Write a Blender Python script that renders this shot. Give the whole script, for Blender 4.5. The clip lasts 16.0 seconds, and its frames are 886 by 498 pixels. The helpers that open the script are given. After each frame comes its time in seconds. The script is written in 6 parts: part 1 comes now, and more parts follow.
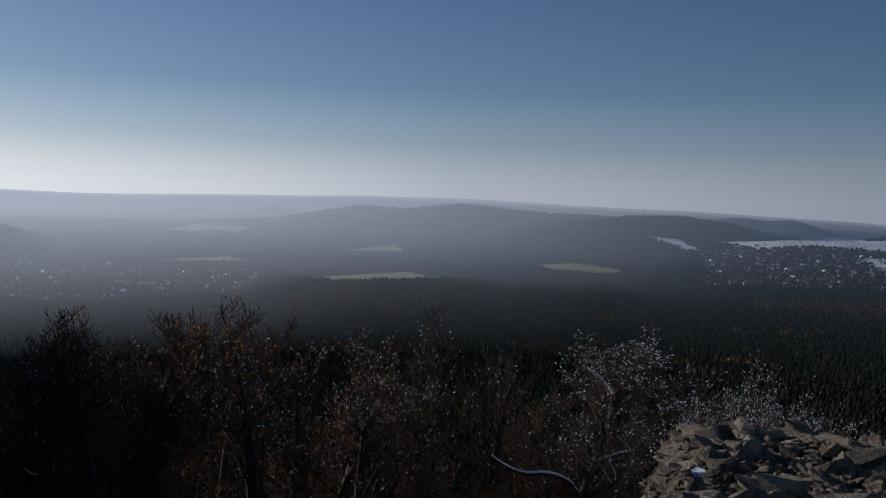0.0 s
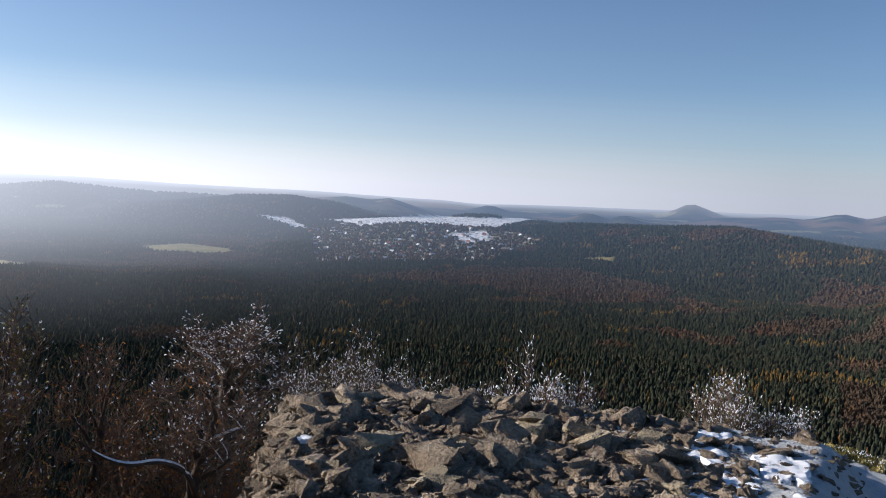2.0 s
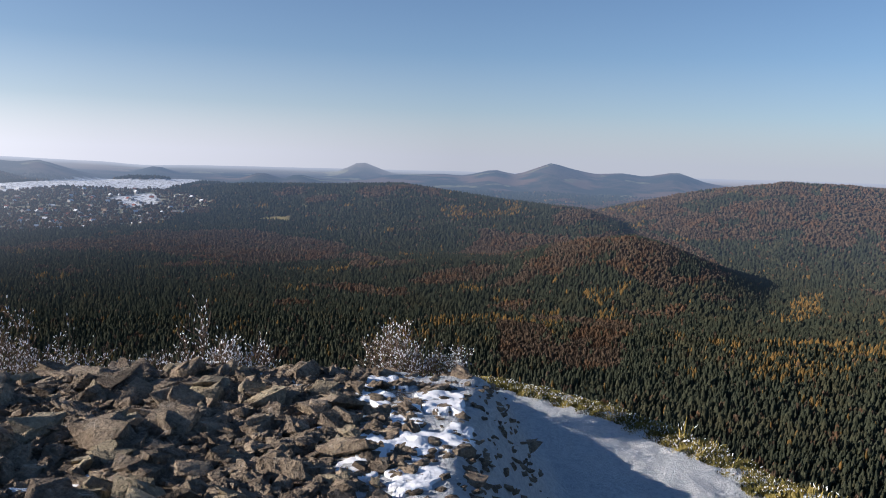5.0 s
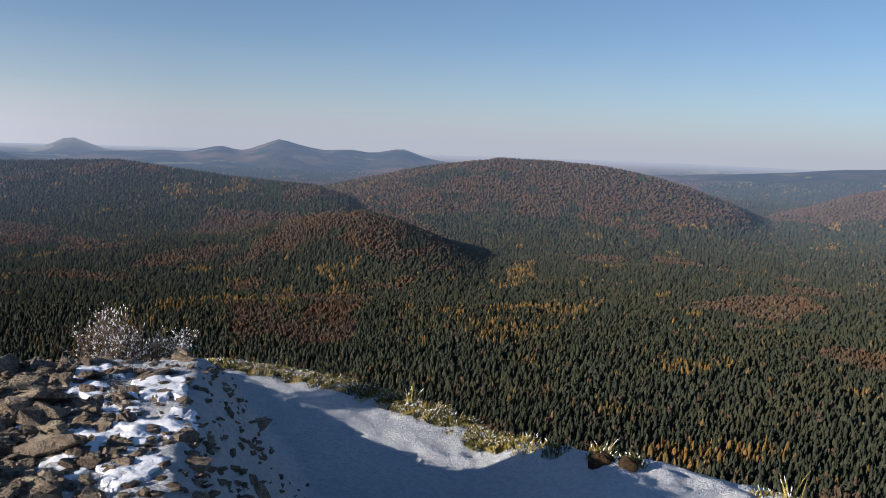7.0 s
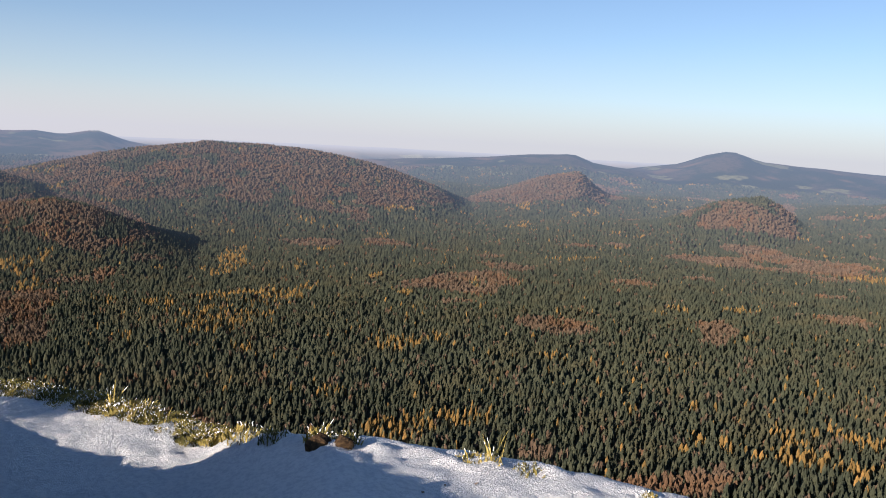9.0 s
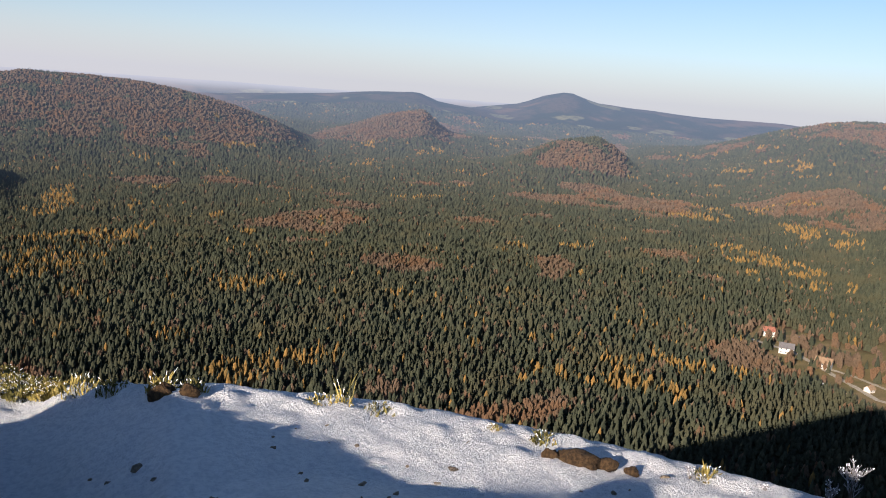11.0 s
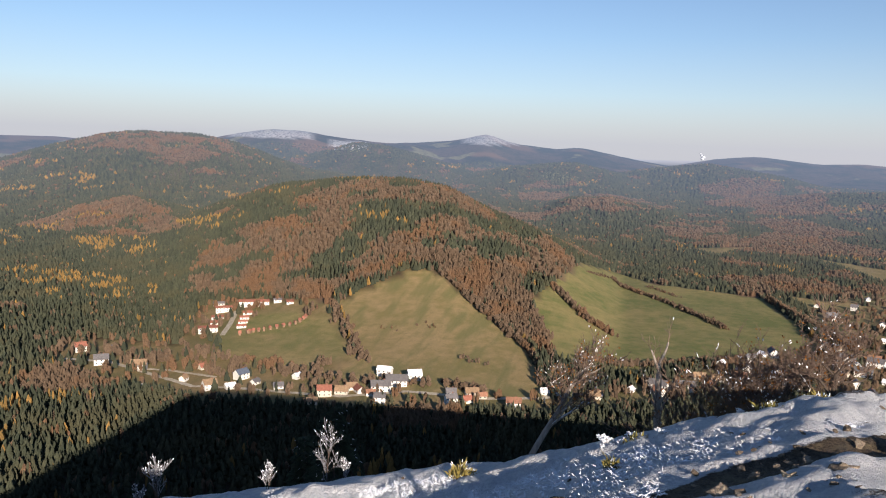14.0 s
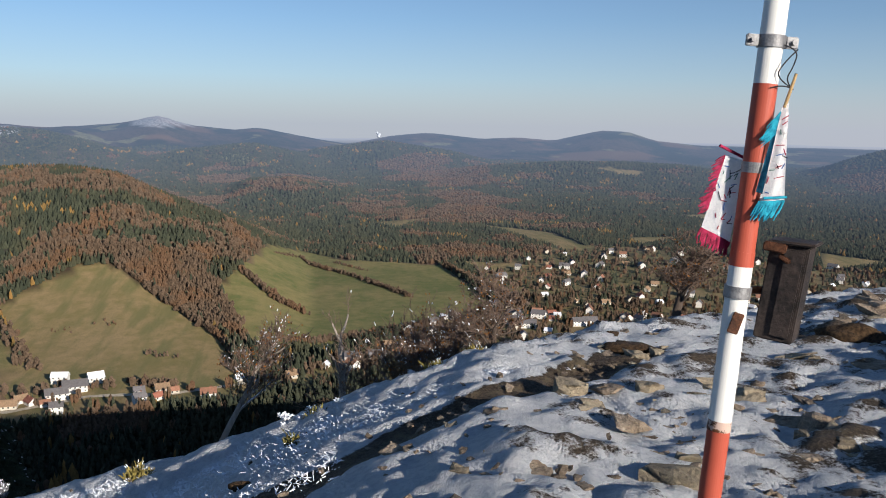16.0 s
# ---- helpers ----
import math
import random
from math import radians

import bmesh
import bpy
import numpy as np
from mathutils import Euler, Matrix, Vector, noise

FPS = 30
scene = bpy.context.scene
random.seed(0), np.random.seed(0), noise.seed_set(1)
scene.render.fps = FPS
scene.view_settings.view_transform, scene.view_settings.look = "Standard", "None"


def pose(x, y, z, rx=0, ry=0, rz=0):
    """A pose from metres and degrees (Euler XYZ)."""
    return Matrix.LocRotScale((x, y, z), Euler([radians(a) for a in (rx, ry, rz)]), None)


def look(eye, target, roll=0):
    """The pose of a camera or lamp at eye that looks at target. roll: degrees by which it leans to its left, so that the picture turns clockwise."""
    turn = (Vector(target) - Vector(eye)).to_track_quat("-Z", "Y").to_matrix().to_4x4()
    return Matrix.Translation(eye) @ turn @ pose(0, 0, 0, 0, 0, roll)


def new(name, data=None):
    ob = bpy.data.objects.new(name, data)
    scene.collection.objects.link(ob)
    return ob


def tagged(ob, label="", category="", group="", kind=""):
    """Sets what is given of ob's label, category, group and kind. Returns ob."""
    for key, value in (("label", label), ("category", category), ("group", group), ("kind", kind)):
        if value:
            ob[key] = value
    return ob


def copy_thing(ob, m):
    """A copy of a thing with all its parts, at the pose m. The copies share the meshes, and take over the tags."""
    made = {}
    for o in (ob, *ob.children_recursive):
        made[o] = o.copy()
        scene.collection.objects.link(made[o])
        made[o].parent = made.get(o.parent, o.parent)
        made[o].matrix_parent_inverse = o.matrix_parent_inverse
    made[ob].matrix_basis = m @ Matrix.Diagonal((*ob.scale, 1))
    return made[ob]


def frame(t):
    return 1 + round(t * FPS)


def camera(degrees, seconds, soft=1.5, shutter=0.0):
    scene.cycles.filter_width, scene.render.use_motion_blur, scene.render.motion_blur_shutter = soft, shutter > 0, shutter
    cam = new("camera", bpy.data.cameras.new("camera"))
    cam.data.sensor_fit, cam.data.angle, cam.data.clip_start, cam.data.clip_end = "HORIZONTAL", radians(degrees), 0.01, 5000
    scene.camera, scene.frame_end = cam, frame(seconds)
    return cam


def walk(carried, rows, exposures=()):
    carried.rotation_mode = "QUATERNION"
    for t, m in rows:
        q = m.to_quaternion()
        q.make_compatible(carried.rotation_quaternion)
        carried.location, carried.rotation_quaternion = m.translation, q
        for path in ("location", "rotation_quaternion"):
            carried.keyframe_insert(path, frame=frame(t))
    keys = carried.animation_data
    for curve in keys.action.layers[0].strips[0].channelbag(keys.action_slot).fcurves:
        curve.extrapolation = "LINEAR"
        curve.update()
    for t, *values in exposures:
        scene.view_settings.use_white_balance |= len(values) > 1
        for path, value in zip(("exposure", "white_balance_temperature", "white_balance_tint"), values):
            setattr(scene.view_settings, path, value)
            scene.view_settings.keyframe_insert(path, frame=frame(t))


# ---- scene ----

# ------------------------------------------------------------------ camera
EYE = 1.65          # height of the lens over the summit
cam = camera(55.87, 16.0, soft=1.05)
# seconds; bearing, pitch and lean in degrees; place of the lens
TURN = [
    (0.0, -67.58, -3.88, 1.85, -0.151, 0.221, 1.652),
    (0.5, -60.92, -3.79, 2.00, -0.145, 0.236, 1.648),
    (1.0, -54.34, -3.62, 2.05, -0.123, 0.233, 1.648),
    (1.5, -46.83, -3.79, 2.23, -0.098, 0.226, 1.651),
    (2.0, -41.24, -4.36, 2.42, -0.079, 0.225, 1.653),
    (2.5, -36.37, -4.67, 2.43, -0.058, 0.218, 1.657),
    (3.0, -31.66, -4.61, 2.36, -0.039, 0.211, 1.662),
    (3.2, -30.40, -4.77, 2.28, -0.033, 0.210, 1.664),
    (5.3, -17.07, -6.43, 2.03, 0.031, 0.149, 1.668),
    (5.5, -15.67, -6.47, 2.05, 0.034, 0.147, 1.662),
    (6.0, -11.82, -6.23, 2.05, 0.044, 0.144, 1.659),
    (6.5, -6.84, -6.47, 2.20, 0.061, 0.159, 1.653),
    (7.0, -0.68, -7.20, 2.37, 0.082, 0.196, 1.643),
    (7.5, 5.05, -7.28, 2.60, 0.101, 0.225, 1.633),
    (8.0, 10.79, -7.03, 2.78, 0.115, 0.240, 1.627),
    (8.5, 15.89, -6.93, 3.02, 0.120, 0.246, 1.623),
    (8.7, 17.38, -7.10, 2.95, 0.122, 0.248, 1.624),
    (10.8, 27.00, -10.34, 5.20, 0.100, 0.280, 1.654),
    (11.0, 29.92, -10.94, 4.34, 0.105, 0.300, 1.660),
    (11.5, 36.54, -10.56, 4.35, 0.130, 0.345, 1.667),
    (12.0, 49.27, -7.66, 3.31, 0.200, 0.365, 1.676),
    (12.5, 58.42, -7.07, 3.28, 0.315, 0.347, 1.680),
    (13.0, 65.11, -6.85, 2.86, 0.420, 0.300, 1.662),
    (13.5, 71.68, -7.17, 2.44, 0.468, 0.261, 1.643),
    (14.0, 75.95, -7.55, 1.94, 0.473, 0.227, 1.635),
    (14.5, 82.02, -7.72, 1.67, 0.470, 0.190, 1.634),
    (15.0, 87.68, -7.67, 1.45, 0.480, 0.147, 1.634),
    (15.5, 92.09, -7.93, 0.97, 0.487, 0.103, 1.632),
    (16.0, 97.40, -8.41, 0.85, 0.480, 0.067, 1.630),
]


def bearing(az, d):
    return d * math.sin(radians(az)), d * math.cos(radians(az))


def held(az, pitch, lean, *eye):
    tx, ty = bearing(az, 100)
    return look(eye, Vector(eye) + Vector((tx, ty, 100 * math.tan(radians(pitch)))), lean)


walk(cam, [(row[0], held(*row[1:])) for row in TURN],
     exposures=[(0.0, -1.25, 5550, 11), (0.5, -0.95, 5600, 11), (1.0, -0.28, 5750, 12), (1.5, 0.02, 5850, 13), (2.0, 0.18, 5950, 13), (3.0, 0.22, 5950, 13), (5.5, 0.16, 6000, 14), (7.0, 0.08, 6050, 14), (7.5, 0.22, 6200, 15), (8.0, 0.5, 6450, 17), (8.5, 0.55, 6500, 17),
                (11.0, 0.5, 6550, 17), (12.5, 0.6, 6700, 18), (13.5, 0.56, 6650, 18), (14.5, 0.18, 6350, 14), (16.0, 0.1, 6100, 12)])

# ------------------------------------------------------------------ light
SUN_AZ, SUN_EL = -120.0, 17.0
world = bpy.data.worlds.new("sky")
scene.world = world
world.use_nodes = True
wn = world.node_tree.nodes
sky = wn.new("ShaderNodeTexSky")
sky.sky_type = "NISHITA"
sky.sun_disc = False
sky.sun_elevation = radians(SUN_EL)
sky.sun_rotation = radians(SUN_AZ)
sky.altitude = 700
sky.air_density, sky.dust_density, sky.ozone_density = 1.0, 0.35, 2.8
wn["Background"].inputs["Strength"].default_value = 0.1
# pale haze that thickens toward the horizon and toward the sun
wl = world.node_tree.links
coord, parts3 = wn.new("ShaderNodeTexCoord"), wn.new("ShaderNodeSeparateXYZ")
wl.new(coord.outputs["Generated"], parts3.inputs[0])
lifted, unit = wn.new("ShaderNodeVectorMath"), wn.new("ShaderNodeVectorMath")
lifted.operation, unit.operation = "MULTIPLY_ADD", "NORMALIZE"
lifted.inputs[1].default_value, lifted.inputs[2].default_value = (1, 1, 1.15), (0, 0, 0.015)
wl.new(coord.outputs["Generated"], lifted.inputs[0])
wl.new(lifted.outputs[0], unit.inputs[0])
wl.new(unit.outputs[0], sky.inputs["Vector"])
sunward = wn.new("ShaderNodeVectorMath")
sunward.operation = "DOT_PRODUCT"
sunward.inputs[1].default_value = (*bearing(SUN_AZ, 1.0), 0)
wl.new(coord.outputs["Generated"], sunward.inputs[0])


def world_ramp(value, stops):
    r = wn.new("ShaderNodeValToRGB")
    while len(r.color_ramp.elements) < len(stops):
        r.color_ramp.elements.new(0.5)
    for e, (p, c) in zip(r.color_ramp.elements, stops):
        e.position, e.color = p, (*c, 1)
    wl.new(value, r.inputs["Fac"])
    return r.outputs["Color"]


def world_mix(fac, a, b):
    n = wn.new("ShaderNodeMix")
    n.data_type = "RGBA"
    for sock, v in zip((n.inputs[0], n.inputs[6], n.inputs[7]), (fac, a, b)):
        wl.new(v, sock)
    return n.outputs[2]


veil = world_ramp(parts3.outputs["Z"], [(0.0, (0.92,) * 3), (0.02, (0.74,) * 3), (0.055, (0.36,) * 3), (0.12, (0.12,) * 3), (0.3, (0.04,) * 3), (0.8, (0.0,) * 3)])
toward_sun = wn.new("ShaderNodeMapRange")
toward_sun.inputs["From Min"].default_value, toward_sun.inputs["From Max"].default_value = -1.0, 1.0
wl.new(sunward.outputs["Value"], toward_sun.inputs["Value"])
veil_tint = world_ramp(toward_sun.outputs[0], [(0.0, (4.1, 4.4, 4.85)), (0.40, (4.6, 4.75, 5.2)), (0.6, (7.0, 7.0, 7.4)), (0.8, (11.0, 10.8, 10.7)), (0.9, (16.0, 15.3, 14.4)), (1.0, (22.0, 20.5, 18.5))])
deep_blue = wn.new("ShaderNodeHueSaturation")
deep_blue.inputs["Saturation"].default_value = 1.07
wl.new(sky.outputs[0], deep_blue.inputs["Color"])
wl.new(world_mix(veil, deep_blue.outputs[0], veil_tint), wn["Background"].inputs["Color"])

sun = new("sun", bpy.data.lights.new("sun", "SUN"))
sun.data.energy, sun.data.angle, sun.data.color = 6.6, radians(0.5), (1.0, 0.89, 0.74)
sx, sy = bearing(SUN_AZ, math.cos(radians(SUN_EL)))
sun.matrix_world = look((100 * sx, 100 * sy, 100 * math.sin(radians(SUN_EL))), (0, 0, 0))

# ------------------------------------------------------------------ node helpers


class Nodes:
    """A small builder for one node material."""

    def __init__(self, name):
        self.m = bpy.data.materials.new(name)
        self.m.use_nodes = True
        self.t = self.m.node_tree
        self.b = self.t.nodes["Principled BSDF"]
        self.b.inputs["Specular IOR Level"].default_value = 0.25
        self.pos = self.t.nodes.new("ShaderNodeNewGeometry")
        self.obj = self.t.nodes.new("ShaderNodeTexCoord")

    def add(self, kind, **kw):
        n = self.t.nodes.new(kind)
        for k, v in kw.items():
            n.inputs[k].default_value = v
        return n

    def link(self, a, b):
        self.t.links.new(a, b)

    def noise(self, scale, detail=4.0, rough=0.6, space="world", stretch=None):
        n = self.add("ShaderNodeTexNoise", Scale=scale, Detail=detail, Roughness=rough)
        src = self.pos.outputs["Position"] if space == "world" else self.obj.outputs["Object"]
        if stretch:
            mp = self.t.nodes.new("ShaderNodeMapping")
            mp.inputs["Scale"].default_value = stretch
            self.link(src, mp.inputs["Vector"])
            src = mp.outputs[0]
        self.link(src, n.inputs["Vector"])
        return n.outputs["Fac"]

    def ramp(self, fac, stops):
        r = self.t.nodes.new("ShaderNodeValToRGB")
        els = r.color_ramp.elements
        while len(els) < len(stops):
            els.new(0.5)
        for e, (p, c) in zip(els, stops):
            e.position = p
            e.color = (*c, 1) if len(c) == 3 else c
        self.link(fac, r.inputs["Fac"])
        return r.outputs["Color"]

    def mix(self, fac, a, b, mode="MIX"):
        n = self.t.nodes.new("ShaderNodeMix")
        n.data_type = "RGBA"
        n.blend_type = mode
        for sock, v in ((n.inputs[0], fac), (n.inputs[6], a), (n.inputs[7], b)):
            if hasattr(v, "links"):
                self.link(v, sock)
            elif isinstance(v, tuple):
                sock.default_value = (*v, 1)
            else:
                sock.default_value = v
        return n.outputs[2]

    def math(self, op, a, b=0.5, clamp=False):
        n = self.t.nodes.new("ShaderNodeMath")
        n.operation = op
        n.use_clamp = clamp
        for sock, v in ((n.inputs[0], a), (n.inputs[1], b)):
            if hasattr(v, "links"):
                self.link(v, sock)
            else:
                sock.default_value = v
        return n.outputs[0]

    def step(self, v, lo, hi):
        n = self.t.nodes.new("ShaderNodeMapRange")
        n.interpolation_type = "SMOOTHSTEP"
        n.inputs["From Min"].default_value, n.inputs["From Max"].default_value = lo, hi
        self.link(v, n.inputs["Value"])
        return n.outputs["Result"]

    def attr(self, name):
        n = self.t.nodes.new("ShaderNodeAttribute")
        n.attribute_name = name
        return n

    def bump(self, h, strength, dist):
        n = self.add("ShaderNodeBump", Strength=strength, Distance=dist)
        self.link(h, n.inputs["Height"])
        self.link(n.outputs[0], self.b.inputs["Normal"])

    def done(self, color, rough=0.9, metal=0.0):
        if hasattr(color, "links"):
            self.link(color, self.b.inputs["Base Color"])
        else:
            self.b.inputs["Base Color"].default_value = (*color, 1)
        self.b.inputs["Roughness"].default_value = rough
        self.b.inputs["Metallic"].default_value = metal
        return self.m


def speckled(name, a, b, scale, rough=0.9, bump=0.3, dist=0.01, space="object", metal=0.0, fine=6.0, vary=0.0, island=False):
    """Two tones at two scales, with grain in relief; vary: from piece to piece."""
    n = Nodes(name)
    big, small = n.noise(scale, 3, 0.6, space), n.noise(scale * fine, 5, 0.65, space)
    c = n.mix(n.step(n.math("ADD", n.math("MULTIPLY", big, 0.6), n.math("MULTIPLY", small, 0.4)), 0.38, 0.62), a, b)
    if vary:
        rnd = n.pos.outputs["Random Per Island"] if island else n.t.nodes.new("ShaderNodeObjectInfo").outputs["Random"]
        hv = n.add("ShaderNodeHueSaturation")
        n.link(n.math("ADD", n.math("MULTIPLY", rnd, vary), 1 - vary / 2), hv.inputs["Value"])
        n.link(c, hv.inputs["Color"])
        c = hv.outputs[0]
    if bump:
        n.bump(n.math("ADD", big, small), bump, dist)
    return n.done(c, rough, metal)


# ------------------------------------------------------------------ mesh helpers


def soup(name, verts, faces, material, parent=None, smooth=False, attrs=None):
    """One mesh object from arrays of vertices and of triangles or quads."""
    verts, faces = np.asarray(verts, np.float32), np.asarray(faces, np.int32)
    me = bpy.data.meshes.new(name)
    k = faces.shape[1]
    me.vertices.add(len(verts))
    me.vertices.foreach_set("co", verts.ravel())
    me.loops.add(faces.size)
    me.loops.foreach_set("vertex_index", faces.ravel())
    me.polygons.add(len(faces))
    me.polygons.foreach_set("loop_start", np.arange(0, faces.size, k, dtype=np.int32))
    me.polygons.foreach_set("use_smooth", np.full(len(faces), smooth))
    for key, val in (attrs or {}).items():
        val = np.asarray(val, np.float32)
        if val.ndim == 1:
            me.attributes.new(key, "FLOAT", "POINT").data.foreach_set("value", val)
        else:
            me.attributes.new(key, "FLOAT_COLOR", "POINT").data.foreach_set("color", val.ravel())
    me.update(calc_edges=True)
    me.validate()
    if material:
        me.materials.append(material)
    ob = new(name, me)
    if parent:
        ob.parent = parent
    return ob


def part(name, bm, material, parent=None, label="", smooth=False):
    me = bpy.data.meshes.new(name)
    for f in bm.faces:
        f.smooth = smooth
    bm.to_mesh(me)
    bm.free()
    if material:
        me.materials.append(material)
    ob = new(name, me)
    if parent:
        ob.parent = parent
    return tagged(ob, label=label)


def hash2(ix, iy, seed):
    h = (ix.astype(np.int64) * 374761393 + iy.astype(np.int64) * 668265263 + seed * 974634777) & 0x7FFFFFFF
    h = ((h ^ (h >> 13)) * 1274126177) & 0x7FFFFFFF
    return ((h ^ (h >> 16)) & 0xFFFF) / 65535.0


def vnoise(x, y, scale, seed=0, octaves=3):
    """Smooth value noise in -1..1 with a feature size of scale metres."""
    out, amp, tot = 0.0, 1.0, 0.0
    for o in range(octaves):
        u, v = x / scale * 2 ** o, y / scale * 2 ** o
        ix, iy = np.floor(u), np.floor(v)
        fx, fy = u - ix, v - iy
        fx, fy = fx * fx * (3 - 2 * fx), fy * fy * (3 - 2 * fy)
        a, b = hash2(ix, iy, seed + o), hash2(ix + 1, iy, seed + o)
        c, e = hash2(ix, iy + 1, seed + o), hash2(ix + 1, iy + 1, seed + o)
        out = out + amp * ((a * (1 - fx) + b * fx) * (1 - fy) + (c * (1 - fx) + e * fx) * fy)
        tot, amp = tot + amp, amp * 0.5
    return out / tot * 2 - 1


# ------------------------------------------------------------------ shape of the land
# rim of the summit: bearing, distance, height
# bearings -128 to -101: unseen crag, added to cast shade on the path
RIM = np.array([
    (-180.0, 4.2, 0.25), (-150.0, 4.6, 0.60), (-128.0, 8.0, 2.60), (-112.0, 12.5, 3.50), (-104.0, 13.2, 3.80), (-101.0, 13.2, 3.75), (-98.5, 4.0, -0.34), (-65.3, 4.2, -0.53), (-54.8, 6.0, -1.01), (-47.5, 8, -1.45),
    (-21.4, 10, -1.54), (-16.2, 12.5, -1.62), (-10.9, 12.2, -1.72), (-5.7, 11.6, -1.80), (2.8, 10, -1.88), (8.0, 9, -1.64), (12.2, 8.4, -1.44),
    (24.6, 8.5, -1.66), (38.1, 8.1, -1.66), (49.6, 8.1, -1.77), (59.0, 8.1, -1.81), (66.4, 7.9, -1.65), (80.0, 7.6, -1.25), (86.3, 7.5, -0.94), (92.6, 7.5, -0.66),
    (99.9, 7.7, -0.39), (106.1, 9, -0.49), (112.4, 10, -0.50), (117.6, 11, -0.55), (122.7, 12.5, -0.50), (126.2, 13.5, -0.55), (135.0, 8, 0.30), (150.0, 5.5, 0.35), (180.0, 4.2, 0.25)])
FALL = np.array([(-180, 0.3), (-125, 0.3), (-95, 0.42), (-52, 0.5), (-15, 0.6), (0, 0.62), (95, 0.6), (112, 0.45), (128, 0.25), (150, 0.2), (180, 0.3)])
RIDGES = []


def ridge(near, far, front, back, crest, wood=0.0):
    """A ridge seen from the summit: its distance at the first and the last bearing, how wide its slopes are,
    its crest as bearings and angles of sight, and the height of the trees on it."""
    az = np.array([c[0] for c in crest], float)
    el = np.array([c[1] for c in crest], float)
    RIDGES.append((az, el, near, far, front, back, wood))


# the near country
ridge(1500, 1150, 380, 260, [(54, -7.2), (58, -5.9), (61, -4.5), (64.4, -3.35), (68.5, -2.8), (73.2, -2.72), (76.2, -3.15), (79.5, -4.75), (83.2, -6.3), (86.5, -8.1), (89, -9.4)], 8)
ridge(1400, 1350, 200, 200, [(-15, -6.6), (-13, -5.95), (-10, -5.2), (-6.3, -4.7), (-4, -5.2), (-1.4, -6.2), (1.9, -7.6), (4, -8.3)], 8)
ridge(2700, 1900, 420, 300, [(-38, -2.9), (-35, -2.4), (-32.7, -2.15), (-27.5, -1.95), (-22, -1.75), (-18.6, -2.15), (-15.2, -2.66), (-12.5, -2.87), (-9.5, -3.05), (-7.5, -3.7), (-6, -4.6)], 9)
ridge(2250, 2350, 420, 300, [(-9.1, -3.2), (-6, -2.45), (-1.8, -1.45), (3, -0.8), (6.5, -0.78), (10.3, -1.05), (13.5, -1.55), (16, -2.3), (18.4, -3.15), (19.9, -3.9), (21.5, -4.4)], 9)
ridge(1450, 1450, 260, 260, [(-84, -8), (-82.1, -7.36), (-77.7, -6.4), (-71.6, -5.8), (-68.4, -6.0), (-63, -6.6), (-57.2, -6.5), (-52, -7.0)], 8)
ridge(2200, 2200, 200, 200, [(-57, -6.3), (-56.2, -5.9), (-53.2, -4.36), (-50.1, -4.1), (-47.7, -4.95), (-46.1, -5.6)], 9)
ridge(1750, 1700, 260, 220, [(50.5, -5.7), (52.1, -4.93), (55.1, -4.24), (58.6, -4.88), (61, -5.7)], 9)
ridge(2700, 2750, 300, 260, [(20.4, -3.5), (23, -2.85), (25.5, -1.95), (28, -1.45), (28.9, -2.35), (30, -3.0)], 9)
ridge(2050, 2150, 180, 200, [(33.3, -4.6), (34.6, -3.95), (37.2, -2.75), (39.8, -2.3), (41, -3.0), (42.5, -4.2)], 9)
ridge(2750, 2750, 600, 400, [(46, -2.6), (51.4, -0.95), (53.7, -0.35), (56.2, -0.03), (59.4, -0.12), (62, -0.67), (64.3, -1.5), (67, -2.4)], 9)
ridge(2900, 2900, 650, 300, [(-53, -3.4), (-49.5, -2.75), (-46.3, -2.42), (-41.7, -2.3), (-37.5, -2.25), (-34.6, -2.25), (-31, -2.7)])
ridge(3050, 3050, 150, 200, [(-41.4, -2.3), (-39.8, -1.95), (-37.8, -1.95), (-36.6, -2.3)])
ridge(2300, 2200, 260, 200, [(81.5, -5.0), (82.7, -4.4), (84.3, -3.55), (87.2, -3.4), (91.5, -4.3), (93.5, -5)], 9)
ridge(2100, 2150, 220, 200, [(101.5, -5.8), (102.7, -5.3), (104, -4.75), (106.3, -4.6), (110, -4.7), (114, -5.2)], 9)
ridge(2900, 2950, 320, 250, [(97, -3.1), (99.9, -2.62), (104.1, -2.31), (109.3, -2.13), (113, -2.26), (116.5, -2.71), (119, -3.1)], 9)
ridge(1750, 1650, 200, 150, [(91, -6.3), (94.5, -5.9), (98, -6.6), (101, -7.0), (104, -7.2)], 6)
ridge(3300, 3300, 350, 260, [(76.5, -2.4), (79.7, -1.74), (84.6, -1.2), (89, -2.2)], 9)
ridge(3450, 3450, 350, 260, [(86, -2.2), (88.7, -1.62), (93.3, -0.95), (97.9, -1.62), (100.6, -2.3)], 9)
ridge(3300, 3300, 330, 260, [(117.5, -3.1), (121.2, -2.37), (123, -1.62), (125.1, -0.94), (129, -0.7)], 9)
ridge(2600, 2600, 330, 260, [(-104, -1.2), (-99, -1.9), (-95.6, -2.7), (-94, -3.25), (-92, -3.9)], 9)
